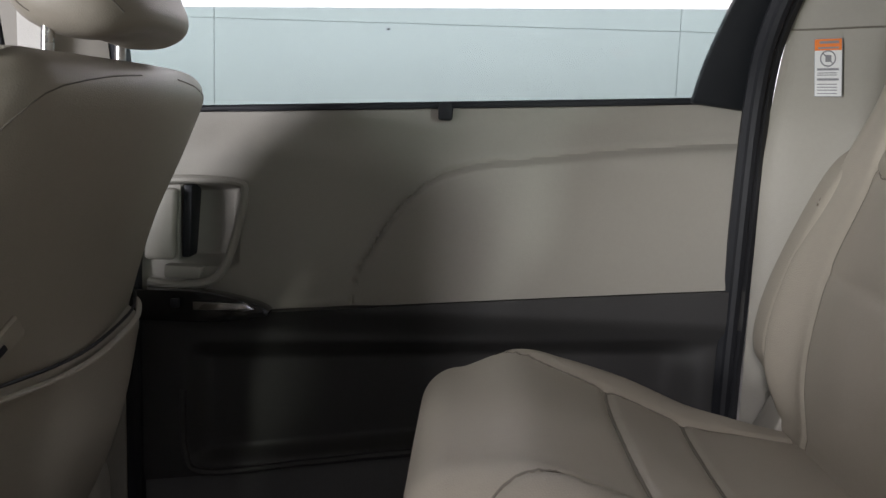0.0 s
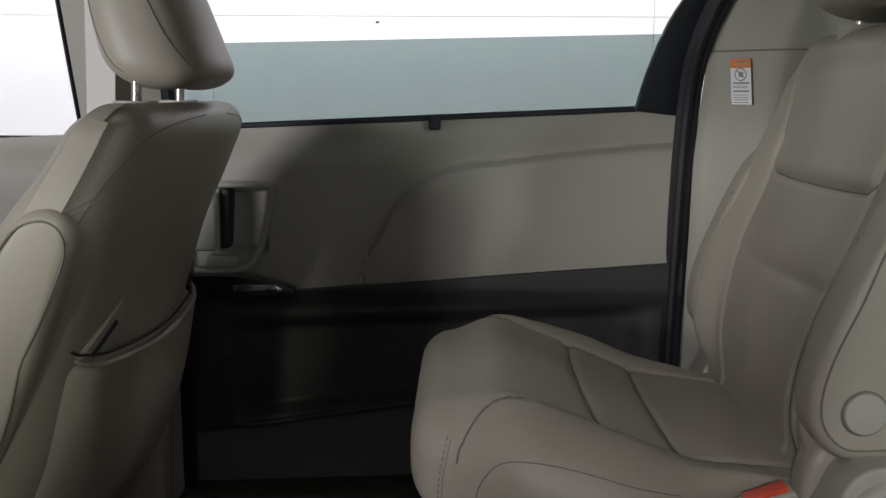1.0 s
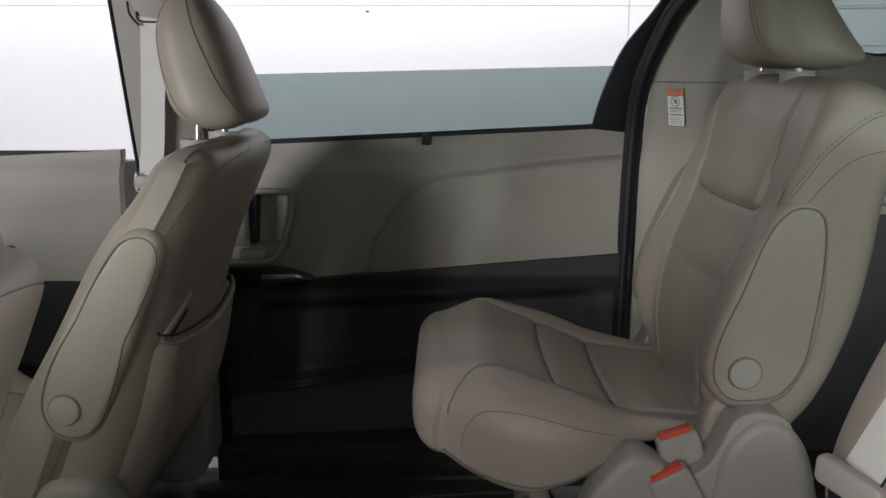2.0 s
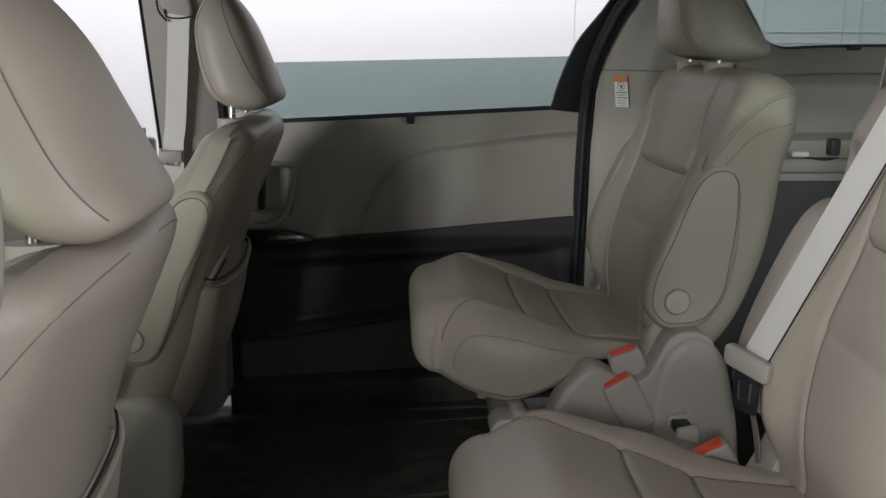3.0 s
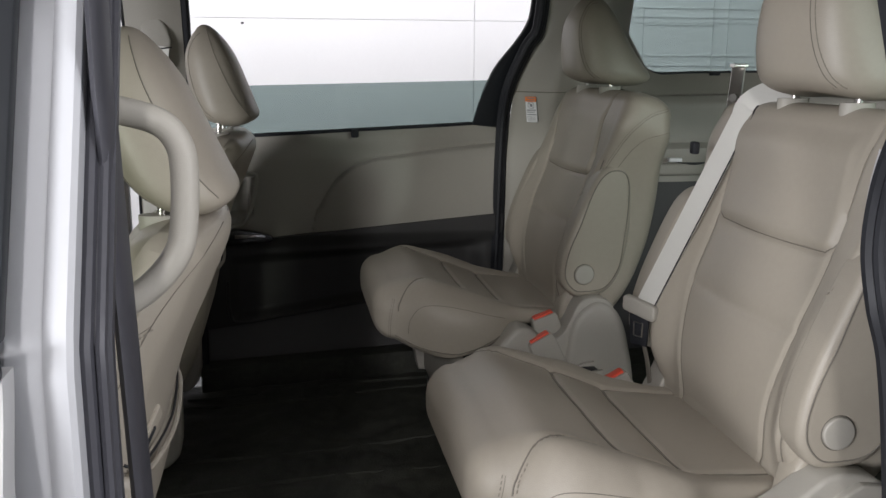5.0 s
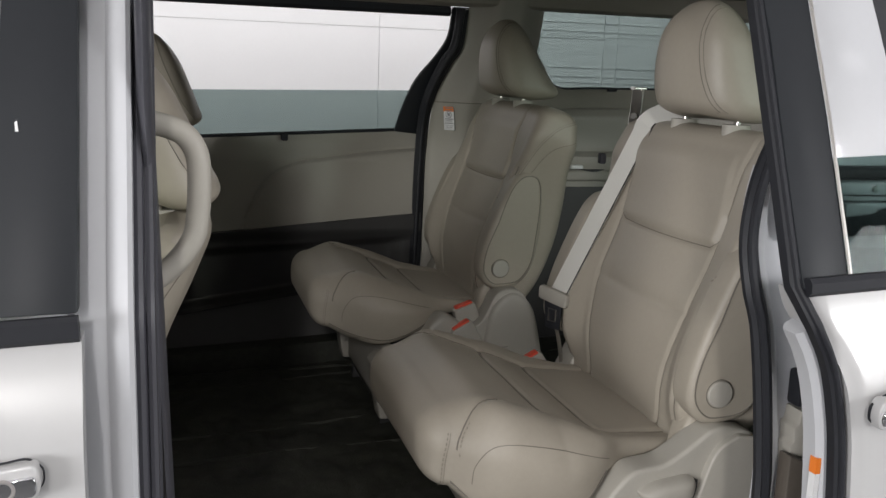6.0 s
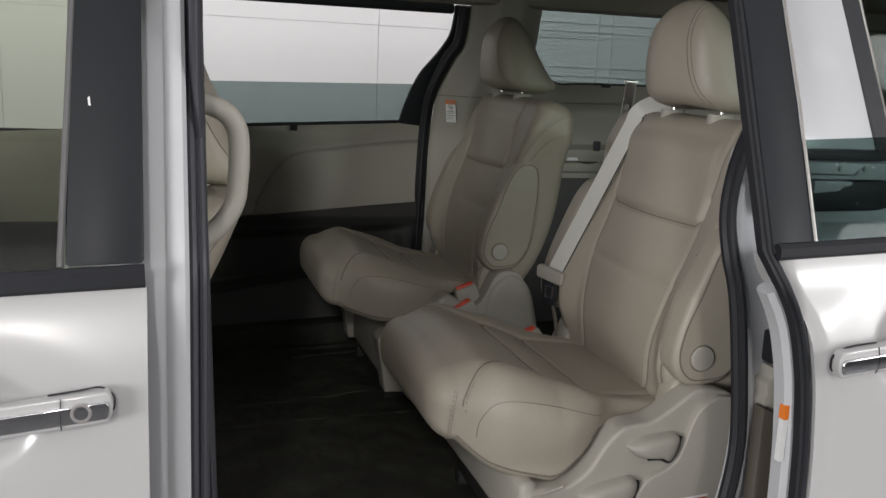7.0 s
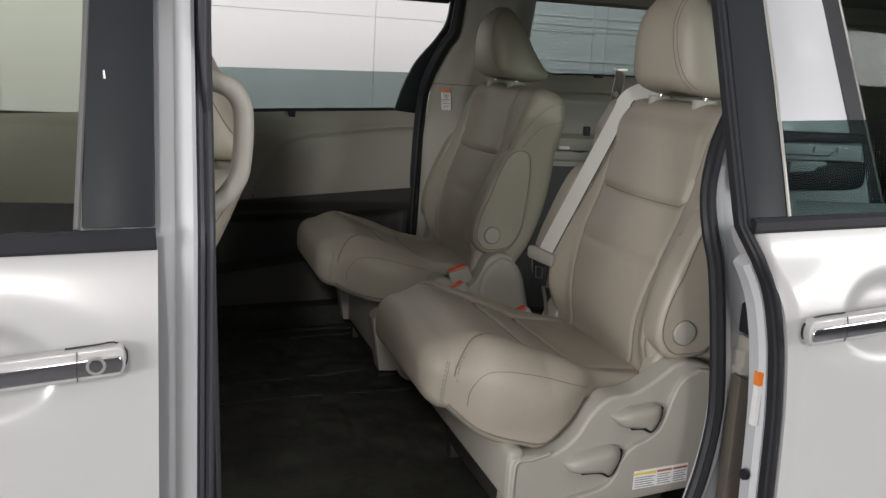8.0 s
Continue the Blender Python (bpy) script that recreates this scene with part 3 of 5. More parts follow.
    win = tagged(new("window_1"), "rear quarter window of green-grey tinted glass", "window", kind="structure")
    part("window_frame", bm, LINER, win, "cloth-lined window surround")
    rim = [(q.x, 0.822 - 0.35 * (q.z - 1.10), q.z) for q in hole]
    part("window_seal", sweep_bm(rim, strip_profile(0.012, 0.01), (0, -1, 0), True), RUBBER, win)
    part("shade_hook", box_bm(0.955, 0.985, 0.735, 0.75, 1.256, 1.268, 0.003), RUBBER, win)
    part("shade_hook", box_bm(0.80, 0.85, 0.655, 0.67, 1.478, 1.492, 0.003), RUBBER, win)
    g = part("pane", prism_bm([(0.6, 1.22), (1.75, 1.22), (1.75, 1.53), (0.6, 1.53)], "xz", 0.845, 0.849, 0, lean=lambda a, b: -0.35 * (b - 1.10)), TINTED, win)
    g.visible_shadow = False


side_trim_right()


def front_right():
    """Right B pillar with its belt, and the front door beyond it."""
    def pillar_y(x, z):
        return 0.785 - 0.30 * np.clip(z - 1.05, 0, 1) - 0.015 * np.sin(np.clip((x + 0.548) / 0.13, 0, 1) * math.pi)

    pillar = tagged(part("pillar_trim", field_bm(-0.548, -0.418, lambda x: 0.46, lambda x: 1.50, pillar_y, 24, 60, 0.05), TRIM), "beige trim of the front belt pillar", "trim", kind="structure")
    tagged(part("pillar_edge", sweep_bm([(-0.410, 0.80 - 0.30 * max(z - 1.05, 0), z) for z in np.linspace(0.46, 1.48, 20)], strip_profile(0.02, 0.03), (0, -1, 0)), RUBBER), "black rubber seal at the front edge of the sliding door", "seal", kind="structure")
    tagged(part("pillar_edge", sweep_bm([(-0.553, 0.80 - 0.30 * max(z - 1.05, 0), z) for z in np.linspace(0.46, 1.48, 20)], strip_profile(0.005, 0.03), (0, -1, 0)), RUBBER), "black rubber seal of the front door", "seal", kind="structure")
    belt = thing("seat_belt", "pale beige seat belt hanging on the pillar", "seat belt")
    cover = [(-0.512, 0, 1.370), (-0.492, 0, 1.385), (-0.466, 0, 1.386), (-0.448, 0, 1.358), (-0.443, 0, 1.322), (-0.468, 0, 1.313), (-0.496, 0, 1.319), (-0.510, 0, 1.345)]
    part("guide_cover", prism_bm([(p.x, p.z) for p in spline(cover, 5, True)], "xz", 0.67, 0.705, 0.008, 3), TRIM, belt, "beige shoulder belt guide")
    part("guide_slot", sweep_bm(spline([(-0.513, 0.672, 1.350), (-0.508, 0.667, 1.328), (-0.493, 0.666, 1.310)], 6), round_profile(0.0022, 0.0022, 8), (0, -1, 0)), RUBBER, belt)
    part("guide_slot", sweep_bm(spline([(-0.497, 0.668, 1.333), (-0.493, 0.666, 1.318), (-0.468, 0.666, 1.3155), (-0.442, 0.668, 1.319)], 6), round_profile(0.0016, 0.0016, 8), (0, -1, 0)), RUBBER, belt)
    part("webbing", sweep_bm(spline([(-0.469, 0.668, 1.322), (-0.485, 0.70, 1.22), (-0.504, 0.735, 1.10), (-0.516, 0.75, 1.03), (-0.52, 0.75, 0.80)], 8), strip_profile(0.044, 0.0016), (0, -1, 0)), WEB, belt)
    part("tongue", prism_bm([(-0.545, 1.015), (-0.495, 1.015), (-0.495, 1.04), (-0.545, 1.04)], "xz", 0.735, 0.75, 0.004), PLASTIC, belt)
    part("tongue_loop", sweep_bm([(-0.54, 0.738, 1.045), (-0.54, 0.738, 1.012), (-0.515, 0.738, 1.008), (-0.512, 0.738, 1.04)], round_profile(0.003, 0.003, 6), (0, -1, 0)), STEEL, belt)
    door = thing("front_door", "closed front passenger door with beige and black trim", "door", at=(-1.0, 0.86, 0.45))
    inv = Matrix.Translation((1.0, -0.86, -0.45))

    def add(name, bm, m, label=""):
        return turned(part(name, bm, m, door, label), inv)

    def dy(x, z):
        return 0.845 - 0.02 * step(1.07, 1.02, z) - 0.012 * step(0.95, 0.9, z) + 0.003 * np.exp(-((z - 1.03) / 0.004) ** 2)
    add("upper_trim", field_bm(-1.45, -0.605, lambda x: 0.82, lambda x: 1.078 + 0.05 * (x + 0.6), dy, 30, 40, 0.03), TRIM, "beige upper door trim")
    add("lower_trim", field_bm(-1.45, -0.605, lambda x: 0.45, lambda x: 0.819, lambda x, z: 0.815 + 0 * x, 6, 8, 0.03), RUBBER, "black lower door trim")
    add("armrest", box_bm(-1.35, -0.885, 0.74, 0.83, 0.77, 0.83, 0.02, 4), DARKTRIM, "charcoal armrest")
    add("chrome_strip", box_bm(-1.30, -0.89, 0.732, 0.742, 0.818, 0.826, 0.002), CHROME)
    add("belt_seal", box_bm(-1.45, -0.605, 0.845, 0.857, 1.045, 1.076, 0.003), RUBBER)
    add("outer_skin", box_bm(-1.5, -0.6, 0.93, 0.95, 0.34, 1.05, 0.01), PAINT)


front_right()


# ---- seats ----
def to_frame(ex, ey, ez, o):
    """Local (d, y, h) into metres, by three axes and an origin."""
    m = Matrix((ex, ey, ez)).transposed().to_4x4()
    m.translation = o
    return m


def back_frame(hx, hz, lean):
    a = radians(lean)
    return to_frame(Vector((math.cos(a), 0, -math.sin(a))), Vector((0, 1, 0)), Vector((math.sin(a), 0, math.cos(a))), Vector((hx, 0, hz)))


TOP = to_frame(Vector((0, 0, -1)), Vector((0, 1, 0)), Vector((1, 0, 0)), Vector((0, 0, 0)))


def mirror(pts):
    return [(-a, b) for a, b in pts]


def dyh(pts, d=0.0):
    return [(d, a, b) for a, b in pts]


def flat_line(pts, n=6):
    return [(p.x, p.y) for p in spline([(a, b, 0) for a, b in pts], n)]


def backrest(seat, frame_m):
    """The upholstered back of a front seat: wings, centre panels, sewn lines."""
    stations = [(0.0, 0.0, 0.125, 0.225), (0.06, -0.015, 0.142, 0.24), (0.2, -0.02, 0.150, 0.25), (0.34, -0.01, 0.130, 0.25), (0.45, 0.0, 0.120, 0.245), (0.53, 0.012, 0.122, 0.238), (0.574, 0.016, 0.122, 0.230)]
    top, wing_y, patch_h = 0.574, 0.145, 0.40
    edge = [(wing_y - 0.02, -0.02), (wing_y - 0.005, 0.12), (wing_y, 0.22), (wing_y + 0.002, patch_h), (wing_y - 0.01, top - 0.06), (wing_y - 0.03, top + 0.02)]
    cross = [(-wing_y, patch_h + 0.04), (-wing_y + 0.008, patch_h + 0.012), (-wing_y + 0.032, patch_h), (0, patch_h - 0.004), (wing_y - 0.032, patch_h), (wing_y - 0.008, patch_h + 0.012), (wing_y, patch_h + 0.04)]
    lines = [flat_line(edge), mirror(flat_line(edge)), flat_line(cross)]

    def shape(p, front):
        y, h = np.abs(p[:, 1]), p[:, 2]
        wing = step(wing_y - 0.02, wing_y + 0.07, y) * step(-0.04, 0.04, h) * (1 - step(top - 0.2 + 0.12 * step(0.2, 0.25, y), top - 0.02 + 0.03 * step(0.2, 0.25, y), h))
        p[:, 0] -= (0.012 + 0.012 * (1 - step(0.1, 0.3, h))) * wing * front
        p[:, 0] -= 0.032 * (p[:, 1] / 0.24) ** 2 * (front < 0.05)
        p[:, 0] -= 0.008 * (1 - step(0.0, wing_y, y)) * front * step(0, 0.1, h)
        p = groove(p, front, lines, 0.0035, 0.006)
        p[:, 2] += step(0.45, 0.62, h) * (p[:, 0] - 0.09) * 0.4
        return p
    ob = part("backrest", cushion_bm(stations, 0.045, 76, shape, (72, 11, 8, 24), 0.06), LEATHER, seat, "taupe leather backrest")
    seam(ob, dyh(flat_line(cross), -0.3), (1, 0, 0), 0.0011, n=3)
    for s in (-1, 1):
        back_line = [(0.045, s * 0.5, 0.02), (0.05, s * 0.5, 0.25), (0.067, s * 0.5, 0.413), (0.08, s * 0.5, 0.523), (0.104, s * 0.5, 0.602), (0.115, s * 0.5, 0.625)]
        seam(ob, back_line, (0, -s, 0), 0.0007, n=8)
        # stitched yoke across the side of the shoulder
        seam(ob, [(0.03, s * 0.5, 0.47), (0.055, s * 0.5, 0.485), (0.079, s * 0.5, 0.515)], (0, -s, 0), 0.0004, True, 0.004 * s, n=8)
    return turn_tree(ob, frame_m)


def captain_back(seat, frame_m, o):
    """The upholstered back of a second row seat. o: the side of its door, -1 or 1."""
    stations = [(0.0, 0.014, 0.11, 0.222), (0.05, -0.008, 0.125, 0.235), (0.16, -0.026, 0.135, 0.245), (0.28, -0.022, 0.12, 0.25), (0.36, -0.025, 0.098, 0.25), (0.42, -0.033, 0.088, 0.255), (0.452, -0.032, 0.078, 0.250)]
    top = 0.452
    edge = [(0.122, -0.03), (0.138, 0.08), (0.154, 0.18), (0.158, 0.275), (0.159, 0.33), (0.163, 0.39), (0.172, 0.45), (0.172, 0.49)]
    patch = [(-0.160, 0.335), (-0.157, 0.305), (-0.146, 0.292), (-0.125, 0.288), (0, 0.285), (0.125, 0.288), (0.146, 0.292), (0.157, 0.305), (0.160, 0.335)]
    crease = [(-0.150, 0.176), (0, 0.172), (0.150, 0.176)]
    welt = [(0.196, -0.01), (0.212, 0.06), (0.218, 0.15), (0.222, 0.235), (0.229, 0.285), (0.236, 0.33)]
    sides = [flat_line(edge), mirror(flat_line(edge))]

    def shape(p, front):
        y, h = np.abs(p[:, 1]), p[:, 2]
        wing = step(0.150, 0.212, y) * step(-0.04, 0.05, h) * (1 - step(top - 0.2 + 0.12 * step(0.2, 0.25, y), top - 0.02 + 0.03 * step(0.2, 0.25, y), h))
        p[:, 0] -= (0.012 + 0.012 * (1 - step(0.1, 0.3, h))) * wing * front
        p[:, 0] -= 0.005 * step(0.285, 0.305, h) * (1 - step(0.145, 0.162, y)) * (1 - step(top - 0.04, top, h)) * front
        p[:, 0] -= 0.009 * (1 - step(0.0, 0.15, y)) * front * step(0, 0.1, h)
        # soft hollow above the lumbar swell
        p[:, 0] += 0.003 * np.exp(-((h - 0.176) / 0.02) ** 2) * (1 - step(0.10, 0.155, y)) * front
        inner = p[:, 1] * o < 0
        p[:, 1] *= 1 + step(0.26, 0.45, h) * np.where(inner, 0.10, -0.20 if o > 0 else -0.06)
        p = groove(p, front, sides, 0.0038, 0.005)
        p = groove(p, front, [flat_line(patch)], 0.0048, 0.0042)
        p = groove(p, front, [flat_line(welt), mirror(flat_line(welt))], 0.005, 0.005)
        return groove(p, front, [crease], 0.0024, 0.008)
    ob = part("backrest", cushion_bm(stations, 0.036, 120, shape, (120, 12, 8, 24), 0.034), LEATHER, seat, "taupe leather backrest")
    for s in (1, -1):
        pts = flat_line(edge) if s > 0 else mirror(flat_line(edge))
        seam(ob, dyh(pts[:-8], -0.3), (1, 0, 0), 0.0004, s == o, 0.006 * s, n=3)
        seam(ob, dyh(flat_line(welt) if s > 0 else mirror(flat_line(welt)), -0.3), (1, 0, 0), 0.0012, n=3, name="welt")
    seam(ob, dyh(flat_line(patch), -0.3), (1, 0, 0), 0.0009, n=3)
    m = frame_m.inverted()
    for s in (-1, 1):
        for pts in ([(0.612, 1.19), (0.568, 1.178), (0.527, 1.145), (0.50, 1.098), (0.474, 1.051), (0.42, 0.965)], [(0.610, 1.145), (0.561, 1.133), (0.534, 1.11), (0.508, 1.073)]):
            seam(ob, [m @ Vector((a, s * 0.5, b)) for a, b in pts], (0, -s, 0), 0.0005, len(pts) > 4, 0.005 * s, n=8)
    return turn_tree(ob, frame_m)


def turn_tree(ob, m):
    for o in (ob, *ob.children_recursive):
        o.data.transform(m)
    return ob


def headrest_bm(x, z, sd, sh, sw, hollow, rake):
    """A smooth wedge: upright rounded front, sloping back (hollow: how far it curves in), wide below, domed above. rake: how far the foot of the front lies back."""
    bm, rows, n, k = bmesh.new(), [], 44, 72
    for i in range(n + 1):
        u = 0.5 - 0.5 * math.cos(math.pi * i / n)
        f = 0.016 * (2 * u - 0.9) ** 2 * (1 - min(rake * 12, 1) * (1 - u)) + rake * (1 - min(u / 0.75, 1)) ** 1.5
        r = 0.086 + 0.106 * (1 - u) ** hollow
        w = (0.118 - 0.040 * u ** 1.6) * sw
        g = 1.0
        if u < 0.2:
            g = (1 - (1 - u / 0.2) ** 2.6) ** (1 / 2.6)
        elif u > 0.62:
            g = (1 - ((u - 0.62) / 0.38) ** 2.3) ** (1 / 2.3)
        low = max(0.0, 0.2 - u) / 0.2
        c, a, b = (f + r) / 2, (r - f) / 2 * (0.45 + 0.55 * g if u < 0.2 else g), w * (0.6 + 0.4 * g if u < 0.2 else g)
        if u < 1e-9:
            a, b = a * 0.9, b * 0.9
        ring = []
        for j in range(k):
            t = 2 * math.pi * j / k
            ct, st = math.cos(t), math.sin(t)
            e = 2 / 2.7
            ring.append(bm.verts.new((x + (c + a * math.copysign(abs(ct) ** e, ct)) * sd, b * math.copysign(abs(st) ** e, st), z + (0.198 * u + 0.010 * low * abs(ct) ** 2) * sh)))
        rows.append(ring)
    for p, q in zip(rows[:-1], rows[1:]):
        for j in range(k):
            bm.faces.new((p[j], p[(j + 1) % k], q[(j + 1) % k], q[j]))
    bm.faces.new(rows[0][::-1])
    bmesh.ops.remove_doubles(bm, verts=rows[-1], dist=0.0005)
    return bm


def headrest(seat, back, x, z, sd=1.0, sh=1.0, rear_seam=False, post_x=0.06, sw=1.0, hollow=1.0, rake=0.0):
    """The headrest cushion on two chrome posts. x, z: its foremost line and its underside."""
    ob = part("headrest", headrest_bm(x, z, sd, sh, sw, hollow, rake), LEATHER, seat, "taupe leather headrest", 60)
    for s in (-1, 1):
        side = [(x - 0.3, s * b, z + c * sh) for b, c in ((0.040, 0.194), (0.050, 0.182), (0.058, 0.155), (0.066, 0.11), (0.077, 0.06), (0.092, 0.018))]
        seam(ob, side, (1, 0, 0), 0.0006, True, 0.0055 * s, n=8)
        if not rear_seam:
            seam(ob, [(a, b + 0.007 * s, c) for a, b, c in side], (1, 0, 0), 0.0004, True, 0.0, n=8)
        if rear_seam:
            line = [(x + 0.062 * sd, s * 0.4, z + 0.187 * sh), (x + 0.085 * sd, s * 0.4, z + 0.13 * sh), (x + 0.125 * sd, s * 0.4, z + 0.06 * sh), (x + 0.16 * sd, s * 0.4, z + 0.02 * sh)]
            seam(ob, line, (0, -s, 0), 0.0008, n=8)
    px = x + post_x
    for y in (-0.08, 0.08):
        foot = drape(back, [(px, y, z + 0.1)], (0, 0, -1), 0.0)[0]
        part("post", sweep_bm([(px, y, foot.z - 0.03), (px + 0.004, y, z + 0.03)], round_profile(0.0055, 0.0055, 14), (1, 0, 0)), STEEL, seat, "chrome headrest post")
        bm = sweep_bm([(px, y, foot.z - 0.02), (px, y, foot.z + 0.003), (px, y, foot.z + 0.006)], round_profile(0.016, 0.025, 18), (1, 0, 0))
        part("socket", bm, PLASTIC, seat, "oval beige post socket")
    return ob


def armrest(seat, outline, cap_at, y, side):
    """An armrest folded up beside the backrest, with a round cap on its pivot. outline: in (x, z). side: -1 faces -y."""
    ol = [(p.x, p.y) for p in spline([(a, b, 0) for a, b in outline], 6, True)]
    lo, hi = sorted((y, y + side * 0.058))
    ob = part("armrest", prism_bm(ol, "xz", lo, hi, 0.014, 6), LEATHER, seat, "folded-up taupe leather armrest")
    cx, cz = cap_at
    yy = y + side * 0.058
    # piping round the padded edge, a hand's breadth of thread inside the outline
    mid = Vector((sum(a for a, _ in ol) / len(ol), 0, sum(b for _, b in ol) / len(ol)))
    line = []
    for a, b in ol:
        w = Vector((a, 0, b)) - mid
        q = mid + w * (1 - 0.0125 / max(w.length, 0.02))
        line.append((q.x, yy - side * 0.0004, q.z))
    part("piping", sweep_bm(line, round_profile(0.0013, 0.0013, 6), (0, side, 0), True), PIPING, ob, "dark piped seam")
    cap = prism_bm([(cx + 0.021 * math.cos(a), cz + 0.021 * math.sin(a)) for a in np.linspace(0, 2 * math.pi, 37)[:-1]], "xz", *sorted((yy - side * 0.004, yy + side * 0.005)), 0.0025, 3)
    part("pivot_cap", cap, PLASTIC, ob, "round beige pivot cap")
    rim = [(cx + 0.0222 * math.cos(a), yy + side * 0.0003, cz + 0.0222 * math.sin(a)) for a in np.linspace(0, 2 * math.pi, 33)[:-1]]
    part("cap_rim", sweep_bm(rim, round_profile(0.0008, 0.0008, 5), (0, side, 0), True), PIPING, ob)
    return ob


REAR_ARM = [(0.509, 1.078), (0.531, 1.068), (0.541, 1.035), (0.543, 0.955), (0.537, 0.90), (0.523, 0.845), (0.490, 0.804), (0.441, 0.796), (0.413, 0.803), (0.393, 0.832), (0.395, 0.88), (0.415, 0.945), (0.455, 1.035), (0.482, 1.070)]
FRONT_ARM = [(-0.215, 1.000), (-0.227, 0.965), (-0.265, 0.867), (-0.302, 0.780), (-0.324, 0.746), (-0.350, 0.735), (-0.382, 0.745), (-0.398, 0.785), (-0.380, 0.850), (-0.338, 0.930), (-0.290, 1.000), (-0.265, 1.028), (-0.238, 1.035), (-0.219, 1.024)]


OUTER_HEM = (-0.705, -0.670, -0.652, -0.650, -0.680, -0.722, -0.722, -0.71, -0.69)
INNER_HEM = (-0.700, -0.682, -0.668, -0.676, -0.690, -0.706, -0.722, -0.725, -0.69)


def seat_cushion(seat, o=-1, hem_z=OUTER_HEM):
    """The cushion: centre panel with two cross seams, round bolsters, deep side panels. o: the side of its door."""
    xs = (0.044, 0.09, 0.16, 0.20, 0.235, 0.27, 0.30, 0.36, 0.46)
    tops = (-0.82, -0.830, -0.810, -0.795, -0.782, -0.768, -0.758, -0.752, -0.745)
    wide = (0.196, 0.224, 0.244, 0.248, 0.246, 0.238, 0.224, 0.206, 0.20)
    stations = list(zip(xs, tops, hem_z, wide))
    long_line = [(0.214, 0.035), (0.198, 0.060), (0.180, 0.090), (0.169, 0.13), (0.165, 0.20), (0.160, 0.30), (0.150, 0.44)]
    across = [[(-0.165, 0.205), (-0.08, 0.199), (0, 0.197), (0.08, 0.199), (0.165, 0.205)], [(-0.16, 0.292), (-0.08, 0.287), (0, 0.285), (0.08, 0.287), (0.16, 0.292)]]

    def shape(p, front):
        y, h = np.abs(p[:, 1]), p[:, 2]
        crest = np.exp(-((y - 0.205) / 0.040) ** 2) * step(0.02, 0.15, h) * (1 - step(0.26, 0.44, h))
        p[:, 0] -= 0.014 * crest * front
        p[:, 0] -= 0.005 * (1 - step(0, 0.15, y)) * front * (1 - step(0.1, 0.3, h) * 0.5)
        # pads swell between the cross seams
        for a, b in ((0.07, 0.20), (0.20, 0.288), (0.288, 0.42)):
            p[:, 0] -= 0.003 * np.sin(np.clip((h - a) / (b - a), 0, 1) * math.pi) * (1 - step(0.12, 0.165, y)) * front
        # the side panel swells outwards
        low = np.clip((p[:, 0] + 0.80) / 0.12, 0, 1)
        swell = step(0.16, 0.24, y) * step(-0.02, 0.13, h) * (1 - step(0.21, 0.32, h)) * np.sin((0.25 + 0.6 * low) * math.pi)
        p[:, 1] += np.sign(p[:, 1]) * 0.020 * swell
        p = groove(p, front, [flat_line(long_line), mirror(flat_line(long_line))], 0.0045, 0.006)
        return groove(p, front, across, 0.0052, 0.0055)
    ob = part("cushion", cushion_bm(stations, 0.045, 96, shape, (104, 14, 10, 24), 0.068, 0.018), LEATHER, seat, "taupe leather seat cushion")
    for s in (1, -1):
        pts = flat_line(long_line) if s > 0 else mirror(flat_line(long_line))
        seam(ob, dyh(pts, -1.2), (1, 0, 0), 0.0013, s == o, 0.006 * s, n=3)
    for a in across:
        seam(ob, dyh(a, -1.2), (1, 0, 0), 0.0023, n=10)
    # sewn arc, tuck and hem on both side panels
    for s in (-1, 1):
        arc = [(-0.722, s * 0.5, 0.070), (-0.750, s * 0.5, 0.073), (-0.778, s * 0.5, 0.090), (-0.787, s * 0.5, 0.118), (-0.781, s * 0.5, 0.17), (-0.766, s * 0.5, 0.23), (-0.752, s * 0.5, 0.275)]
        seam(ob, arc, (0, -s, 0), 0.0006, n=6)
        tuck = [(-0.705, s * 0.5, 0.034), (-0.75, s * 0.5, 0.036), (-0.79, s * 0.5, 0.044)]
        seam(ob, tuck, (0, -s, 0), 0.0004, True, -0.004 * s, n=5)
        hem = [(hz - 0.013, s * 0.5, x) for x, hz in list(zip(xs, hem_z))[:6]]
        seam(ob, hem, (0, -s, 0), 0.0016, n=6, name="hem")
    return turn_tree(ob, TOP)


def dome_bm(outline, y, rise, n=9):
    """A smooth rounded boss over an outline in the plane xz: it stands up from y by rise."""
    bm, k = bmesh.new(), len(outline)
    cx, cz = sum(p[0] for p in outline) / k, sum(p[1] for p in outline) / k
    rows = []
    for i in range(n):
        a = math.pi / 2 * i / (n - 1)
        w, up = max(math.cos(a), 0.0) ** 0.55, math.sin(a) ** 0.8
        if i == n - 1:
            w = 0.02
        rows.append([bm.verts.new((cx + (px - cx) * w, y + rise * up, cz + (pz - cz) * w)) for px, pz in outline])
    for p, q in zip(rows[:-1], rows[1:]):
        for j in range(k):
            bm.faces.new((p[j], p[(j + 1) % k], q[(j + 1) % k], q[j]))
    bm.faces.new(rows[0])
    bm.faces.new(rows[-1])
    return bm


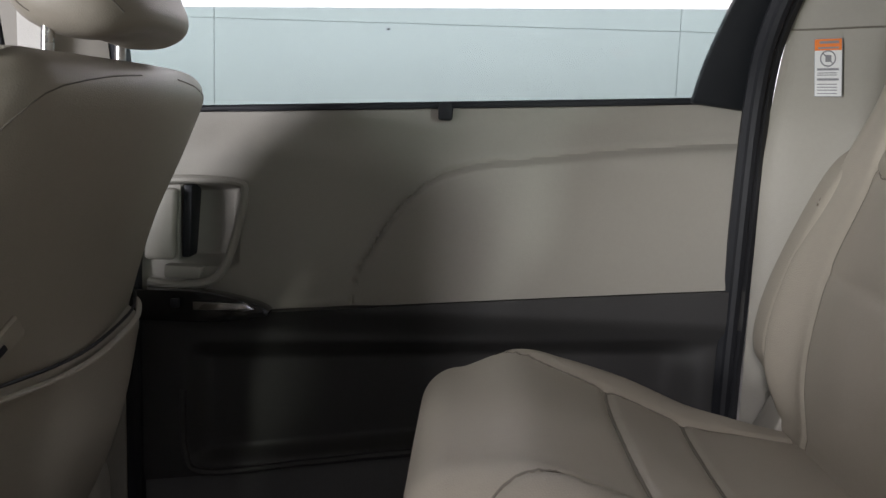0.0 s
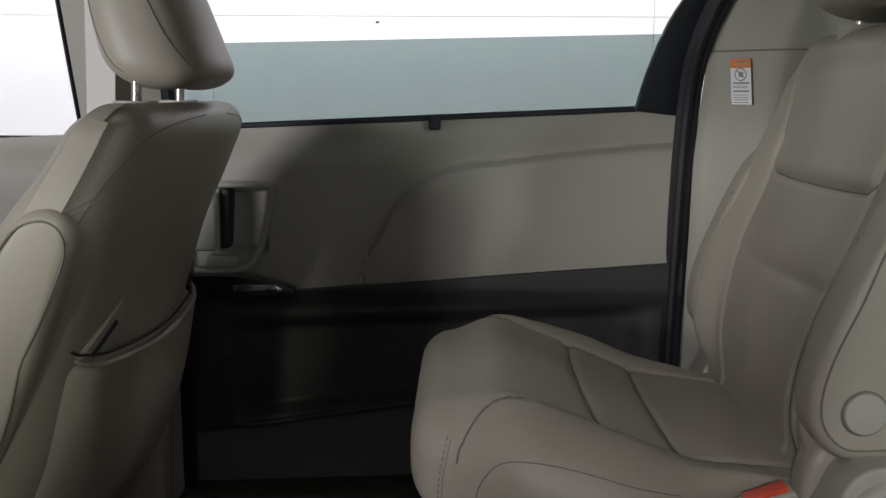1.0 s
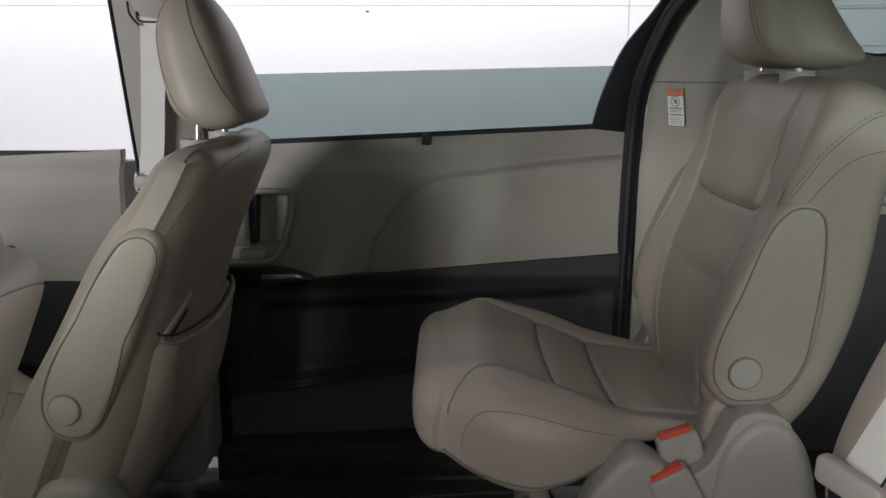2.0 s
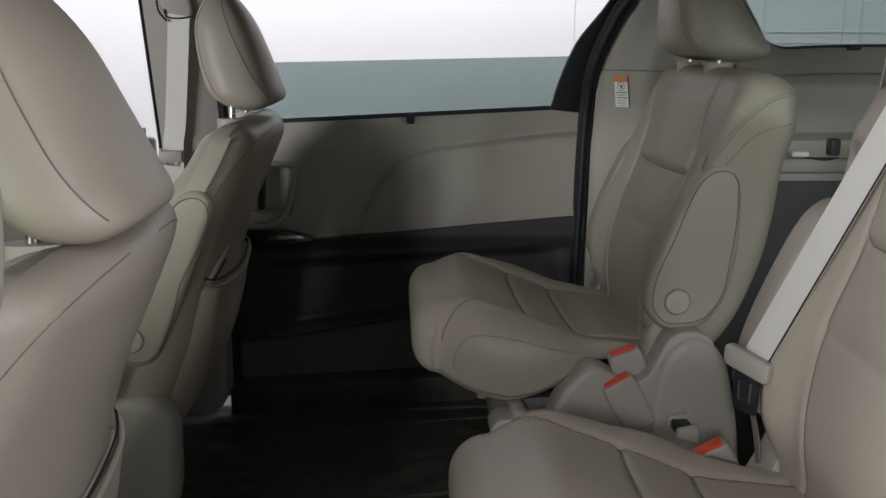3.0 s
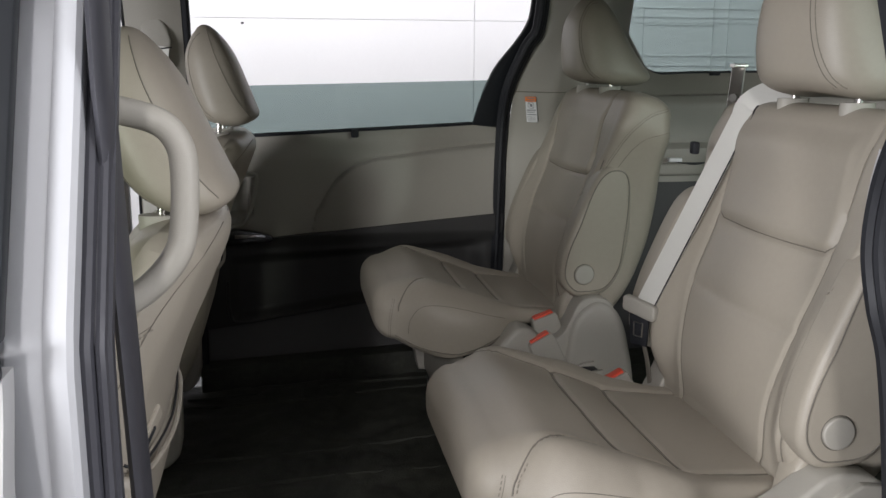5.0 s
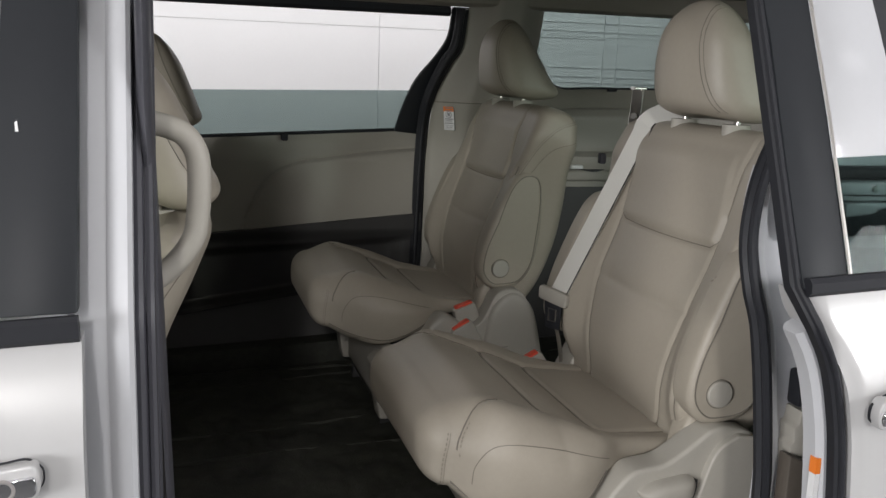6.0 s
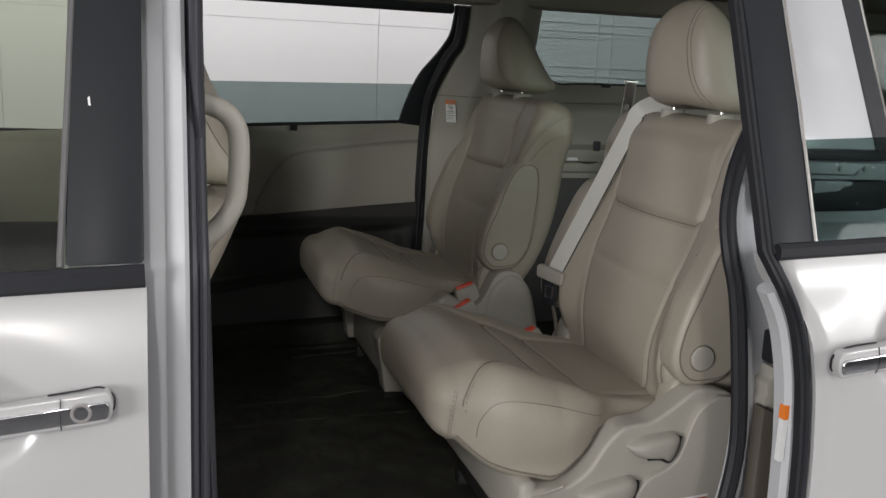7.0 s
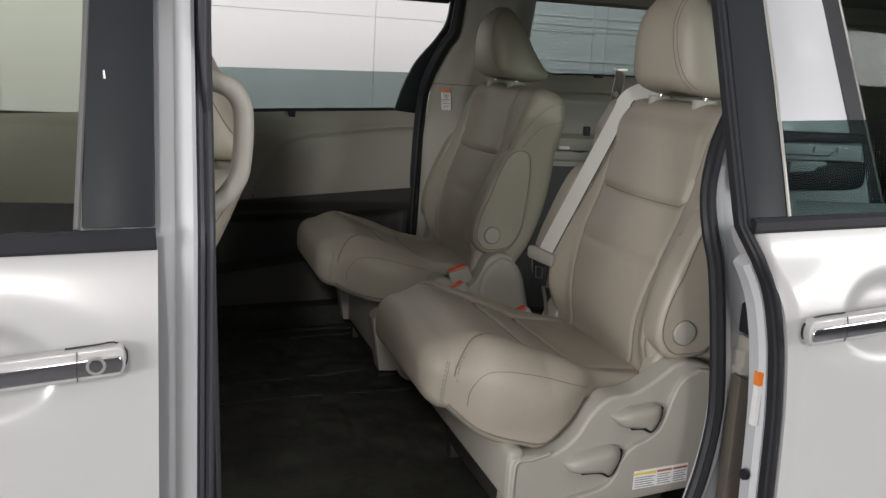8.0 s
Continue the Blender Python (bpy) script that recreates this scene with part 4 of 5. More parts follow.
def side_base(seat, y, side, levers=True, low=0.50):
    """The moulded plastic base on one side, with its hinge tower."""
    face = y + side * 0.06
    if not levers:
        o = [(0.512, 0.60), (0.51, 0.70), (0.505, 0.765), (0.49, 0.792), (0.455, 0.802), (0.425, 0.79), (0.405, 0.75), (0.385, 0.72), (0.34, 0.705), (0.30, 0.685), (0.255, 0.658), (0.21, 0.648), (0.15, 0.652), (0.128, 0.635)]
        ol = [(p.x, p.y) for p in spline([(a, b, 0) for a, b in o], 4)] + [(0.15, low), (0.50, low - 0.01)]
        return part("base_cover", prism_bm(ol, "xz", *sorted((y, face)), 0.012, 4), PLASTIC, seat, "beige moulded plastic seat base")
    top = [(0.510, 0.60), (0.512, 0.70), (0.508, 0.765), (0.492, 0.788), (0.455, 0.799), (0.424, 0.797), (0.404, 0.784), (0.372, 0.762), (0.345, 0.749), (0.300, 0.742), (0.270, 0.715), (0.244, 0.676), (0.210, 0.652), (0.170, 0.649), (0.140, 0.648), (0.130, 0.636)]
    ol = [(p.x, p.y) for p in spline([(a, b, 0) for a, b in top], 5)] + [(0.13, 0.55), (0.35, 0.558), (0.508, 0.576)]
    ob = part("base_cover", prism_bm(ol, "xz", *sorted((y, face - side * 0.008)), 0.011, 5), PLASTIC, seat, "beige moulded plastic seat base")
    # the proud rear flank, its edge stepping down round both levers
    edge = [(0.462, 0.790), (0.438, 0.777), (0.425, 0.764), (0.414, 0.739), (0.405, 0.709), (0.394, 0.684), (0.372, 0.668), (0.348, 0.657), (0.331, 0.638), (0.319, 0.608), (0.300, 0.588), (0.26, 0.577), (0.20, 0.566)]
    fl = [(0.508, 0.60), (0.510, 0.70), (0.506, 0.763), (0.490, 0.786)] + [(p.x, p.y) for p in spline([(a, b, 0) for a, b in edge], 5)] + [(0.20, 0.555), (0.35, 0.560), (0.506, 0.578)]
    part("flank", prism_bm(fl, "xz", *sorted((face - side * 0.02, face + side * 0.004)), 0.007, 5), PLASTIC, ob)
    rim = spline([(0.139, face - side * 0.008, 0.56), (0.139, face - side * 0.008, 0.62), (0.146, face - side * 0.008, 0.641), (0.172, face - side * 0.008, 0.644), (0.20, face - side * 0.008, 0.652)], 6)
    part("front_rib", sweep_bm(rim, round_profile(0.003, 0.003, 10), (0, side, 0)), PLASTIC, ob)
    upper = [(0.306, 0.711), (0.314, 0.719), (0.334, 0.727), (0.364, 0.731), (0.385, 0.732), (0.397, 0.724), (0.394, 0.703), (0.381, 0.684), (0.366, 0.690), (0.345, 0.691), (0.322, 0.696)]
    lower = [(0.227, 0.633), (0.234, 0.643), (0.256, 0.652), (0.297, 0.660), (0.316, 0.661), (0.327, 0.652), (0.325, 0.634), (0.310, 0.609), (0.292, 0.616), (0.259, 0.617), (0.236, 0.620)]
    for pts in (upper, lower):
        out = [(p.x, p.y) for p in spline([(a, b, 0) for a, b in pts], 4, True)]
        part("lever", dome_bm(out, face - side * 0.010, side * 0.028), PLASTIC, ob, "beige seat lever", 60)
        # shade beneath the lever, put in as a black cord
        under = spline([(pts[i][0] + (0.0025 if i < 8 else 0), face - side * 0.003, pts[i][1] - (0.003 if i > 6 else 0)) for i in (5, 6, 7, 8, 9)], 6)
        part("lever_gap", sweep_bm(under, round_profile(0.0022, 0.0045, 8), (0, side, 0)), RUBBER, ob)
    return ob


def buckle(seat, o, tilt, side_tilt=0.0):
    """A beige belt buckle with a red button."""
    m = Matrix.Translation(o) @ pose(0, 0, 0, side_tilt, tilt, 0) @ Matrix.Scale(1.1, 4)
    b = part("buckle", prism_bm([(-0.024, -0.085), (0.024, -0.085), (0.027, -0.02), (0.025, 0.0), (-0.025, 0.0), (-0.027, -0.02)], "xz", -0.013, 0.013, 0.004, 3), PLASTIC, seat, "beige seat belt buckle with red button")
    part("button", box_bm(-0.020, 0.020, -0.009, 0.009, -0.006, 0.004, 0.002), RED, b, "red release button")
    part("stalk", box_bm(-0.016, 0.016, -0.006, 0.006, -0.17, -0.08, 0.003), PLASTIC, b)
    return turn_tree(b, m)


MID = back_frame(0.405, 0.765, 18.5)


def captain_seat(x, y, label, base_side_levers):
    seat = thing("captain_seat", label, "car seat", "second row captain seats")
    o = -1 if base_side_levers else 1
    seat_cushion(seat, o, OUTER_HEM if base_side_levers else INNER_HEM)
    back = captain_back(seat, MID, o)
    headrest(seat, back, 0.467, 1.237, 1.08, 1.0, False, 0.080, 1.0, 1.55)
    for s in (-1, 1):
        # the aisle armrest beside the doorway seat stands further out
        far = s > 0 and o < 0
        armrest(seat, [(a - 0.010 * far, b) for a, b in REAR_ARM], (0.4415 - 0.010 * far, 0.846), s * (0.232 if far else 0.200), s)
    side_base(seat, -0.225, -1, base_side_levers)
    side_base(seat, 0.185, 1, False, 0.575 if o < 0 else 0.50)
    part("front_skirt", box_bm(0.128 if o < 0 else 0.165, 0.16 if o < 0 else 0.195, -0.275, 0.235, 0.566 if o < 0 else 0.50, 0.66, 0.012, 3), PLASTIC, seat, "beige plastic front skirt")
    part("under_frame", box_bm(0.17, 0.48, -0.20, 0.18, 0.475, 0.66, 0.02), DARKTRIM, seat, "dark metal seat frame")
    part("runner", box_bm(0.17, 0.50, -0.20, -0.16, 0.452, 0.490, 0.004), DARKTRIM, seat)
    part("runner", box_bm(0.17, 0.50, 0.14, 0.17, 0.452, 0.490, 0.004), DARKTRIM, seat)
    part("recliner", prism_bm([(p.x, p.y) for p in spline([(0.40, 0.70, 0), (0.47, 0.70, 0), (0.50, 0.76, 0), (0.47, 0.81, 0), (0.41, 0.80, 0)], 5, True)], "xz", -0.235, -0.19, 0.01, 3), LEATHER, seat)
    seat.location = (x, y, 0)
    return seat


left_seat = captain_seat(0.024, -0.42, "taupe leather captain seat beside the open doorway", True)
right_seat = captain_seat(-0.008, 0.45, "taupe leather captain seat beside the closed sliding door", False)
part("shoulder_latch", box_bm(0.438, 0.450, 0.180, 0.196, 1.142, 1.162, 0.003), RUBBER, left_seat, "small black latch on the shoulder")
buckle(left_seat, Vector((0.356, 0.284, 0.735)), -28)
buckle(right_seat, Vector((0.358, -0.240, 0.755)), -20)
buckle(right_seat, Vector((0.336, -0.292, 0.722)), -28)


def seat_label():
    # three columns under yellow and red headings
    lab = thing("seat_label", "white caution sticker with yellow and red headings on the seat base", "label")
    y = -0.7095
    lab.location.x = 0.016
    for name, x0, x1, z0, z1, m, k in (("paper", 0.362, 0.466, 0.580, 0.617, LABEL, 0), ("heading", 0.363, 0.404, 0.605, 0.613, YELLOW, 1), ("heading", 0.406, 0.435, 0.605, 0.613, REDBROWN, 1), ("heading", 0.437, 0.465, 0.605, 0.613, REDBROWN, 1)):
        part(name, prism_bm([(x0, z0 + 0.08 * (x0 - 0.362)), (x1, z0 + 0.08 * (x1 - 0.362)), (x1, z1 + 0.08 * (x1 - 0.362) - 0.004), (x0, z1 + 0.08 * (x0 - 0.362) - 0.004)], "xz", y - 0.0005 * (k + 1), y - 0.0005 * k), m, lab)
    for c0, c1 in ((0.365, 0.402), (0.408, 0.433), (0.439, 0.463)):
        for k in range(5):
            z = 0.583 + 0.0042 * k + 0.08 * (c0 - 0.362)
            part("bar", prism_bm([(c0, z), (c1 - 0.004 * (k % 2), z + 0.002), (c1 - 0.004 * (k % 2), z + 0.0035), (c0, z + 0.0015)], "xz", y - 0.001, y - 0.0004), INK, lab)


seat_label()


def shoulder_belt():
    belt = thing("seat_belt", "pale beige seat belt hanging down the seat's inner shoulder", "seat belt")
    part("bracket", sweep_bm(spline([(0.560, -0.172, 1.185), (0.563, -0.168, 1.215), (0.572, -0.158, 1.25), (0.578, -0.150, 1.282)], 5), strip_profile(0.024, 0.004), (-0.75, -0.6, 0.25)), STEEL, belt, "steel belt bracket")
    part("bracket_lip", sweep_bm([(0.566, -0.150, 1.283), (0.590, -0.150, 1.283)], strip_profile(0.020, 0.006), (0, 0, 1)), STEEL, belt)
    part("bolt", sweep_bm([(0.566, -0.170, 1.228), (0.556, -0.178, 1.230)], round_profile(0.007, 0.007, 10), (0, 0, 1)), STEEL, belt, "bolt head")
    back = [o for o in left_seat.children if o.name.startswith("backrest")][0]
    shift = left_seat.location.copy()
    # a straight run in front of the bolster, then over the shoulder
    a0, b0 = Vector((0, 0.172, 1.200)), Vector((0, 0.226, 0.884))
    run = [a0.lerp(b0, u) for u in np.linspace(0, 1, 9)]
    xs = [q.x for q in drape(back, [(0.2, q.y, q.z) for q in run], (1, 0, 0), 0.0)]
    xs[-1] = min(xs[-1], 0.397)
    lead = min(x - (xs[0] + (xs[-1] - xs[0]) * u) for x, u in zip(xs, np.linspace(0, 1, 9))) - 0.004
    run = [Vector((xs[0] + (xs[-1] - xs[0]) * u + lead, q.y, q.z)) + shift for q, u in zip(run, np.linspace(0, 1, 9))]
    run.insert(0, run[0] * 2 - run[1] + (run[1] - run[0]) * 0.45)
    over = [Vector((xs[0] + dx, y, z)) + shift for dx, y, z in ((0.115, 0.080, 1.246), (0.070, 0.105, 1.252), (0.034, 0.142, 1.245))]
    web = spline(over + run, 8)
    part("webbing", sweep_bm(web, strip_profile(0.048, 0.0018), lambda u: (-1 + 0.9 * max(0.0, 0.22 - u) / 0.22, -0.28, 0.25 + 1.1 * max(0.0, 0.22 - u) / 0.22)), WEB, belt, "pale woven belt webbing")
    part("webbing_edge", sweep_bm([q + Vector((0.004, -0.0255, 0)) for q in web[24:]], round_profile(0.0012, 0.0012, 5), (-1, 0, 0)), RUBBER, belt, "dark edge of the webbing")
    tx = web[-1].x
    grip = [(-0.036, -0.013), (-0.037, 0.006), (-0.032, 0.011), (0.034, 0.015), (0.039, 0.010), (0.040, -0.008), (0.036, -0.013), (-0.030, -0.017)]
    swing = Matrix.Translation((tx - 0.008, web[-1].y, 0)) @ pose(0, 0, 0, 0, 0, 28) @ Matrix.Translation((-tx, -web[-1].y, 0))
    turned(part("tongue", prism_bm([(web[-1].y - 0.002 + a * 0.92, 0.878 + b + 0.08 * a) for a, b in grip], "yz", tx - 0.010, tx + 0.004, 0.0035, 3), PLASTIC, belt, "beige belt tongue grip"), swing)
    plate = [(-0.018, -0.066), (0.016, -0.066), (0.021, -0.012), (-0.021, -0.012)]
    turned(part("tongue_plate", prism_bm([(web[-1].y + a, 0.878 + b) for a, b in plate], "yz", tx - 0.006, tx, 0.0015), RUBBER, belt, "dark metal tongue"), swing)
    slot = [(-0.009, -0.050), (0.008, -0.050), (0.009, -0.026), (-0.010, -0.026)]
    turned(part("tongue_slot", sweep_bm([(tx - 0.0065, web[-1].y + a, 0.878 + b) for a, b in slot], round_profile(0.0016, 0.0016, 6), (1, 0, 0), True), STEEL, belt), swing)
    part("lower_strap", sweep_bm(spline([(tx + 0.003, web[-1].y + 0.012, 0.815), (tx + 0.012, web[-1].y + 0.006, 0.77), (0.425, -0.205, 0.72), (0.425, -0.198, 0.69)], 8), strip_profile(0.012, 0.002), (-1, -0.2, 0)), PIPING, belt, "dull strap below the tongue")
    part("anchor", sweep_bm([(0.418, -0.190, 0.728), (0.422, -0.186, 0.66)], round_profile(0.014, 0.01, 10), (0, 1, 0)), STEEL, belt, "metal anchor")


shoulder_belt()


def centre_mount():
    """The moulded beige stand between the seats that carries buckles and a hinge tower."""
    st = thing("centre_stand", "beige moulded plastic stand between the seats", "seat base")
    part("hinge_tower", prism_bm([(p.x, p.y) for p in spline([(0.385, 0.60, 0), (0.392, 0.70, 0), (0.405, 0.755, 0), (0.44, 0.79, 0), (0.475, 0.79, 0), (0.51, 0.755, 0), (0.53, 0.69, 0), (0.545, 0.60, 0), (0.54, 0.50, 0), (0.40, 0.50, 0)], 5, True)], "xz", 0.155, 0.215, 0.02, 5), PLASTIC, st)
    part("side_moulding", prism_bm([(p.x, p.y) for p in spline([(0.19, 0.55, 0), (0.222, 0.66, 0), (0.246, 0.705, 0), (0.276, 0.738, 0), (0.302, 0.742, 0), (0.335, 0.722, 0), (0.372, 0.690, 0), (0.405, 0.655, 0), (0.42, 0.58, 0), (0.42, 0.50, 0), (0.22, 0.47, 0)], 5, True)], "xz", 0.158, 0.225, 0.012, 4), PLASTIC, st, "beige moulded side cover")
    part("cross_cover", prism_bm([(p.x, p.y) for p in spline([(0.36, 0.46, 0), (0.37, 0.60, 0), (0.40, 0.645, 0), (0.46, 0.63, 0), (0.50, 0.56, 0), (0.50, 0.46, 0)], 5, True)], "xz", -0.18, 0.15, 0.012, 4), PLASTIC, st)
    part("latch_slot", box_bm(0.418, 0.446, 0.104, 0.140, 0.632, 0.660, 0.003), RUBBER, st, "black latch slot")
    for y in (0.094, 0.148):
        part("latch_wall", prism_bm([(0.405, 0.61), (0.455, 0.61), (0.448, 0.668), (0.415, 0.662)], "xz", y - 0.006, y + 0.006, 0.003), PLASTIC, st)


centre_mount()


def front_seat(y, x, z, side, head, label):
    m = back_frame(-0.475, 0.60, 23)
    seat = thing("front_seat", label, "car seat", "front seats")
    back = backrest(seat, m)
    headrest(seat, back, *head)
    armrest(seat, FRONT_ARM, (-0.359, 0.786), side * 0.195, side)
    # hard back panel and the map pocket
    bm = cushion_bm([(0.03, 0.06, 0.150, 0.185), (0.12, 0.06, 0.163, 0.206), (0.25, 0.06, 0.152, 0.208), (0.315, 0.06, 0.137, 0.204)], 0.02, 24, None, (24, 6, 4, 40), 0.05)
    pocket = turned(part("map_pocket", bm, LEATHER, seat, "leather map pocket"), m)
    lip = spline([(0.112, -0.204, 0.340), (0.122, -0.192, 0.337), (0.136, -0.14, 0.333), (0.146, 0.0, 0.329), (0.136, 0.14, 0.333), (0.122, 0.192, 0.337), (0.112, 0.204, 0.340)], 8)
    turned(part("pocket_edge", sweep_bm(lip, round_profile(0.002, 0.0035, 8), (1, 0, 0)), LEATHER, pocket), m)
    # black cord in place of the shade inside the pocket's mouth
    turned(part("pocket_gap", sweep_bm([p + Vector((-0.008, 0, 0.008)) for p in lip], round_profile(0.0018, 0.0018, 6), (1, 0, 0)), RUBBER, pocket), m)
    slot = drape(back, [(0, -0.188 + 0.062 * u, 0.862 + 0.052 * u) for u in np.linspace(0, 1, 8)], (-1, 0, 0), 0.002)
    hook = part("bag_hook", sweep_bm(slot, strip_profile(0.024, 0.007), (1, 0, 0)), LEATHER, seat, "beige bag hook in a slot")
    part("hook_slot", sweep_bm([q + Vector((0.004, 0.002, -0.001)) for q in slot[1:6]], strip_profile(0.007, 0.003), (1, 0, 0)), RUBBER, hook)
    # cushion, base and hinge cover
    c = seat_cushion(seat)
    turn_tree(c, pose(-0.93, 0, -0.10))
    part("base", box_bm(-0.85, -0.47, -0.21, 0.21, 0.46, 0.57, 0.02), PLASTIC, seat)
    part("hinge_cover", prism_bm([(p.x, p.y) for p in spline([(-0.425, 0.47, 0), (-0.43, 0.58, 0), (-0.415, 0.65, 0), (-0.385, 0.682, 0), (-0.335, 0.682, 0), (-0.302, 0.655, 0), (-0.292, 0.60, 0), (-0.31, 0.47, 0)], 5, True)], "xz", -0.262, -0.20, 0.018, 5), PLASTIC, seat, "beige plastic hinge cover")
    part("hinge_cover", prism_bm([(p.x, p.y) for p in spline([(-0.425, 0.47, 0), (-0.43, 0.58, 0), (-0.415, 0.65, 0), (-0.385, 0.682, 0), (-0.335, 0.682, 0), (-0.302, 0.655, 0), (-0.292, 0.60, 0), (-0.31, 0.47, 0)], 5, True)], "xz", 0.20, 0.262, 0.018, 5), PLASTIC, seat, "beige plastic hinge cover")
    seat.location = (x, y, z)
    return seat


front_seat(0.46, -0.117, 0.0, -1, (-0.277, 1.150, 0.86, 1.08, True, 0.070, 0.86, 0.8, 0.03), "taupe leather front passenger seat with a map pocket")
front_seat(-0.44, -0.127, -0.030, 1, (-0.296, 1.136, 0.99, 1.11, True, 0.090, 1.0, 0.97, 0.065), "taupe leather driver seat set slightly lower")


# ---- left side: pillar, front door, open sliding door ----
def left_body():
    body = thing("body_side", "white van body side around the open doorway", "car body", kind="structure")
    # B pillar: outer face, step and seal
    zs = np.linspace(0.32, 1.50, 40)

    def py(z, y0):
        return y0 + 0.5 * max(z - 1.06, 0) * (1 if z > 1.06 else 0)
    path = [(-0.371, py(z, -0.900), z) for z in zs]
    part("pillar_face", sweep_bm(path, [(-0.034, -0.03), (-0.034, 0.006), (-0.021, 0.011), (-0.004, 0.015), (0.002, 0.022), (0.008, 0.025), (0.016, 0.025), (0.0205, 0.021), (0.021, 0.014), (0.021, -0.03)], (0, -1, 0)), JAMB, body, "white painted door pillar")
    path = [(-0.42, py(z, -0.885), z) for z in zs]
    part("pillar_core", sweep_bm(path, strip_profile(0.12, 0.03, 0.2), (0, -1, 0)), JAMB, body)
    path = [(-0.372, py(z, -0.84), z) for z in zs]
    part("pillar_trim", sweep_bm(path, strip_profile(0.05, 0.10, 0.2), (0, -1, 0)), TRIM, body, "beige inner pillar trim")
    seal = thing("door_seal", "dark grey rubber seal on the front pillar", "seal", kind="structure")
    zs2 = np.linspace(0.34, 1.48, 50)
    part("seal", sweep_bm([(-0.340, py(z, -0.880), z) for z in zs2], strip_profile(0.024, 0.03, 0.4), (0, -1, 0)), GREYRUBBER, seal)
    part("seal_lip", sweep_bm([(-0.346, py(z, -0.897), z) for z in zs2], round_profile(0.006, 0.006, 8), (0, -1, 0)), GREYRUBBER, seal)
    part("seal_lip", sweep_bm([(-0.335, py(z, -0.894), z) for z in zs2], round_profile(0.005, 0.006, 8), (0, -1, 0)), GREYRUBBER, seal)
    part("inner_lip", sweep_bm([(-0.338 + 0.010 * (1.27 - z) / 0.34 * (z < 1.27), -0.797, z) for z in zs2], round_profile(0.008, 0.034, 16), (0, -1, 0)), GREYRUBBER, seal)
    # grab handle on the pillar
    gh = thing("grab_handle", "beige padded grab handle on the front pillar", "handle")
    p = spline([(-0.375, -0.722, 1.246), (-0.335, -0.720, 1.238), (-0.302, -0.720, 1.227), (-0.286, -0.720, 1.207), (-0.282, -0.721, 1.18), (-0.284, -0.723, 1.135), (-0.290, -0.726, 1.105), (-0.310, -0.731, 1.078), (-0.338, -0.738, 1.058), (-0.375, -0.746, 1.044)], 10)
    part("grip", sweep_bm(p, round_profile(0.0135, 0.0125, 16), (0, -1, 0)), PLASTIC, gh)
    part("mount", sweep_bm([(-0.392, -0.722, 1.248), (-0.352, -0.722, 1.243)], round_profile(0.020, 0.017, 14), (0, -1, 0)), PLASTIC, gh)
    part("mount", sweep_bm([(-0.392, -0.750, 1.038), (-0.350, -0.742, 1.053)], round_profile(0.020, 0.017, 14), (0, -1, 0)), PLASTIC, gh)

    # C pillar seal: a curved rubber line; the white jamb lies behind it
    line = [(0.44, -0.80, 1.26), (0.405, -0.815, 1.205), (0.383, -0.830, 1.16), (0.368, -0.848, 1.11), (0.367, -0.865, 1.06), (0.381, -0.87, 1.005), (0.398, -0.87, 0.90), (0.409, -0.87, 0.79), (0.402, -0.87, 0.71), (0.386, -0.87, 0.64), (0.36, -0.87, 0.56), (0.31, -0.87, 0.48), (0.24, -0.87, 0.445)]
    p = spline(line, 10)
    seal2 = thing("door_seal", "black rubber seal around the rear of the doorway", "seal", kind="structure")
    part("seal", sweep_bm(p, strip_profile(0.024, 0.026, 0.4), (0, -1, 0)), RUBBER, seal2)
    part("seal_lip", sweep_bm([q + Vector((-0.004, -0.014, 0)) for q in p], round_profile(0.006, 0.006, 8), (0, -1, 0)), RUBBER, seal2)

    def edge_x(z):
        q = sorted((b, a) for a, _, b in line)
        return curve1([a for a, _ in q], [b for _, b in q], z)
    bm = bmesh.new()
    rows = []
    for z in np.linspace(0.45, 1.20, 50):
        e = float(edge_x(z)) + 0.008
        y0 = -0.868 + 0.4 * max(z - 1.06, 0)
        prof = [(e, y0 + 0.03), (e, y0), (e + 0.014, y0 - 0.001), (e + 0.024, y0 + 0.006), (e + 0.06, y0 + 0.012), (e + 0.075, y0 + 0.006), (e + 0.085, y0 - 0.02), (e + 0.12, y0 - 0.03), (1.9 - 1.29 * float(step(1.085, 1.10, z)), y0 - 0.05)]
        rows.append([bm.verts.new((x, y, z)) for x, y in prof])
    for a, b in zip(rows[:-1], rows[1:]):
        for i in range(len(a) - 1):
            bm.faces.new((a[i], a[i + 1], b[i + 1], b[i]))
    part("rear_jamb", bm, JAMB, body, "white painted rear door jamb")
    # upper C pillar between the doorway and the quarter window
    up = [(0.42, 1.195), (0.635, 1.195), (0.60, 1.39), (0.575, 1.50), (0.43, 1.50)]
    part("upper_pillar", prism_bm(up, "xz", -0.866, -0.83, 0.012, 3, lean=lambda a, b: 0.3 * (b - 1.06)), JAMB, body, "white painted upper pillar")
    part("rocker", box_bm(-1.5, 1.9, -0.96, -0.86, 0.22, 0.36, 0.03, 4), PAINT, body, "white rocker panel")
    part("bracket", prism_bm([(0.434, 0.815), (0.455, 0.815), (0.455, 0.90), (0.440, 0.902), (0.438, 0.885), (0.431, 0.880), (0.433, 0.862), (0.428, 0.855)], "xz", -0.892, -0.86, 0.002), PLASTIC, body, "beige plastic bracket")
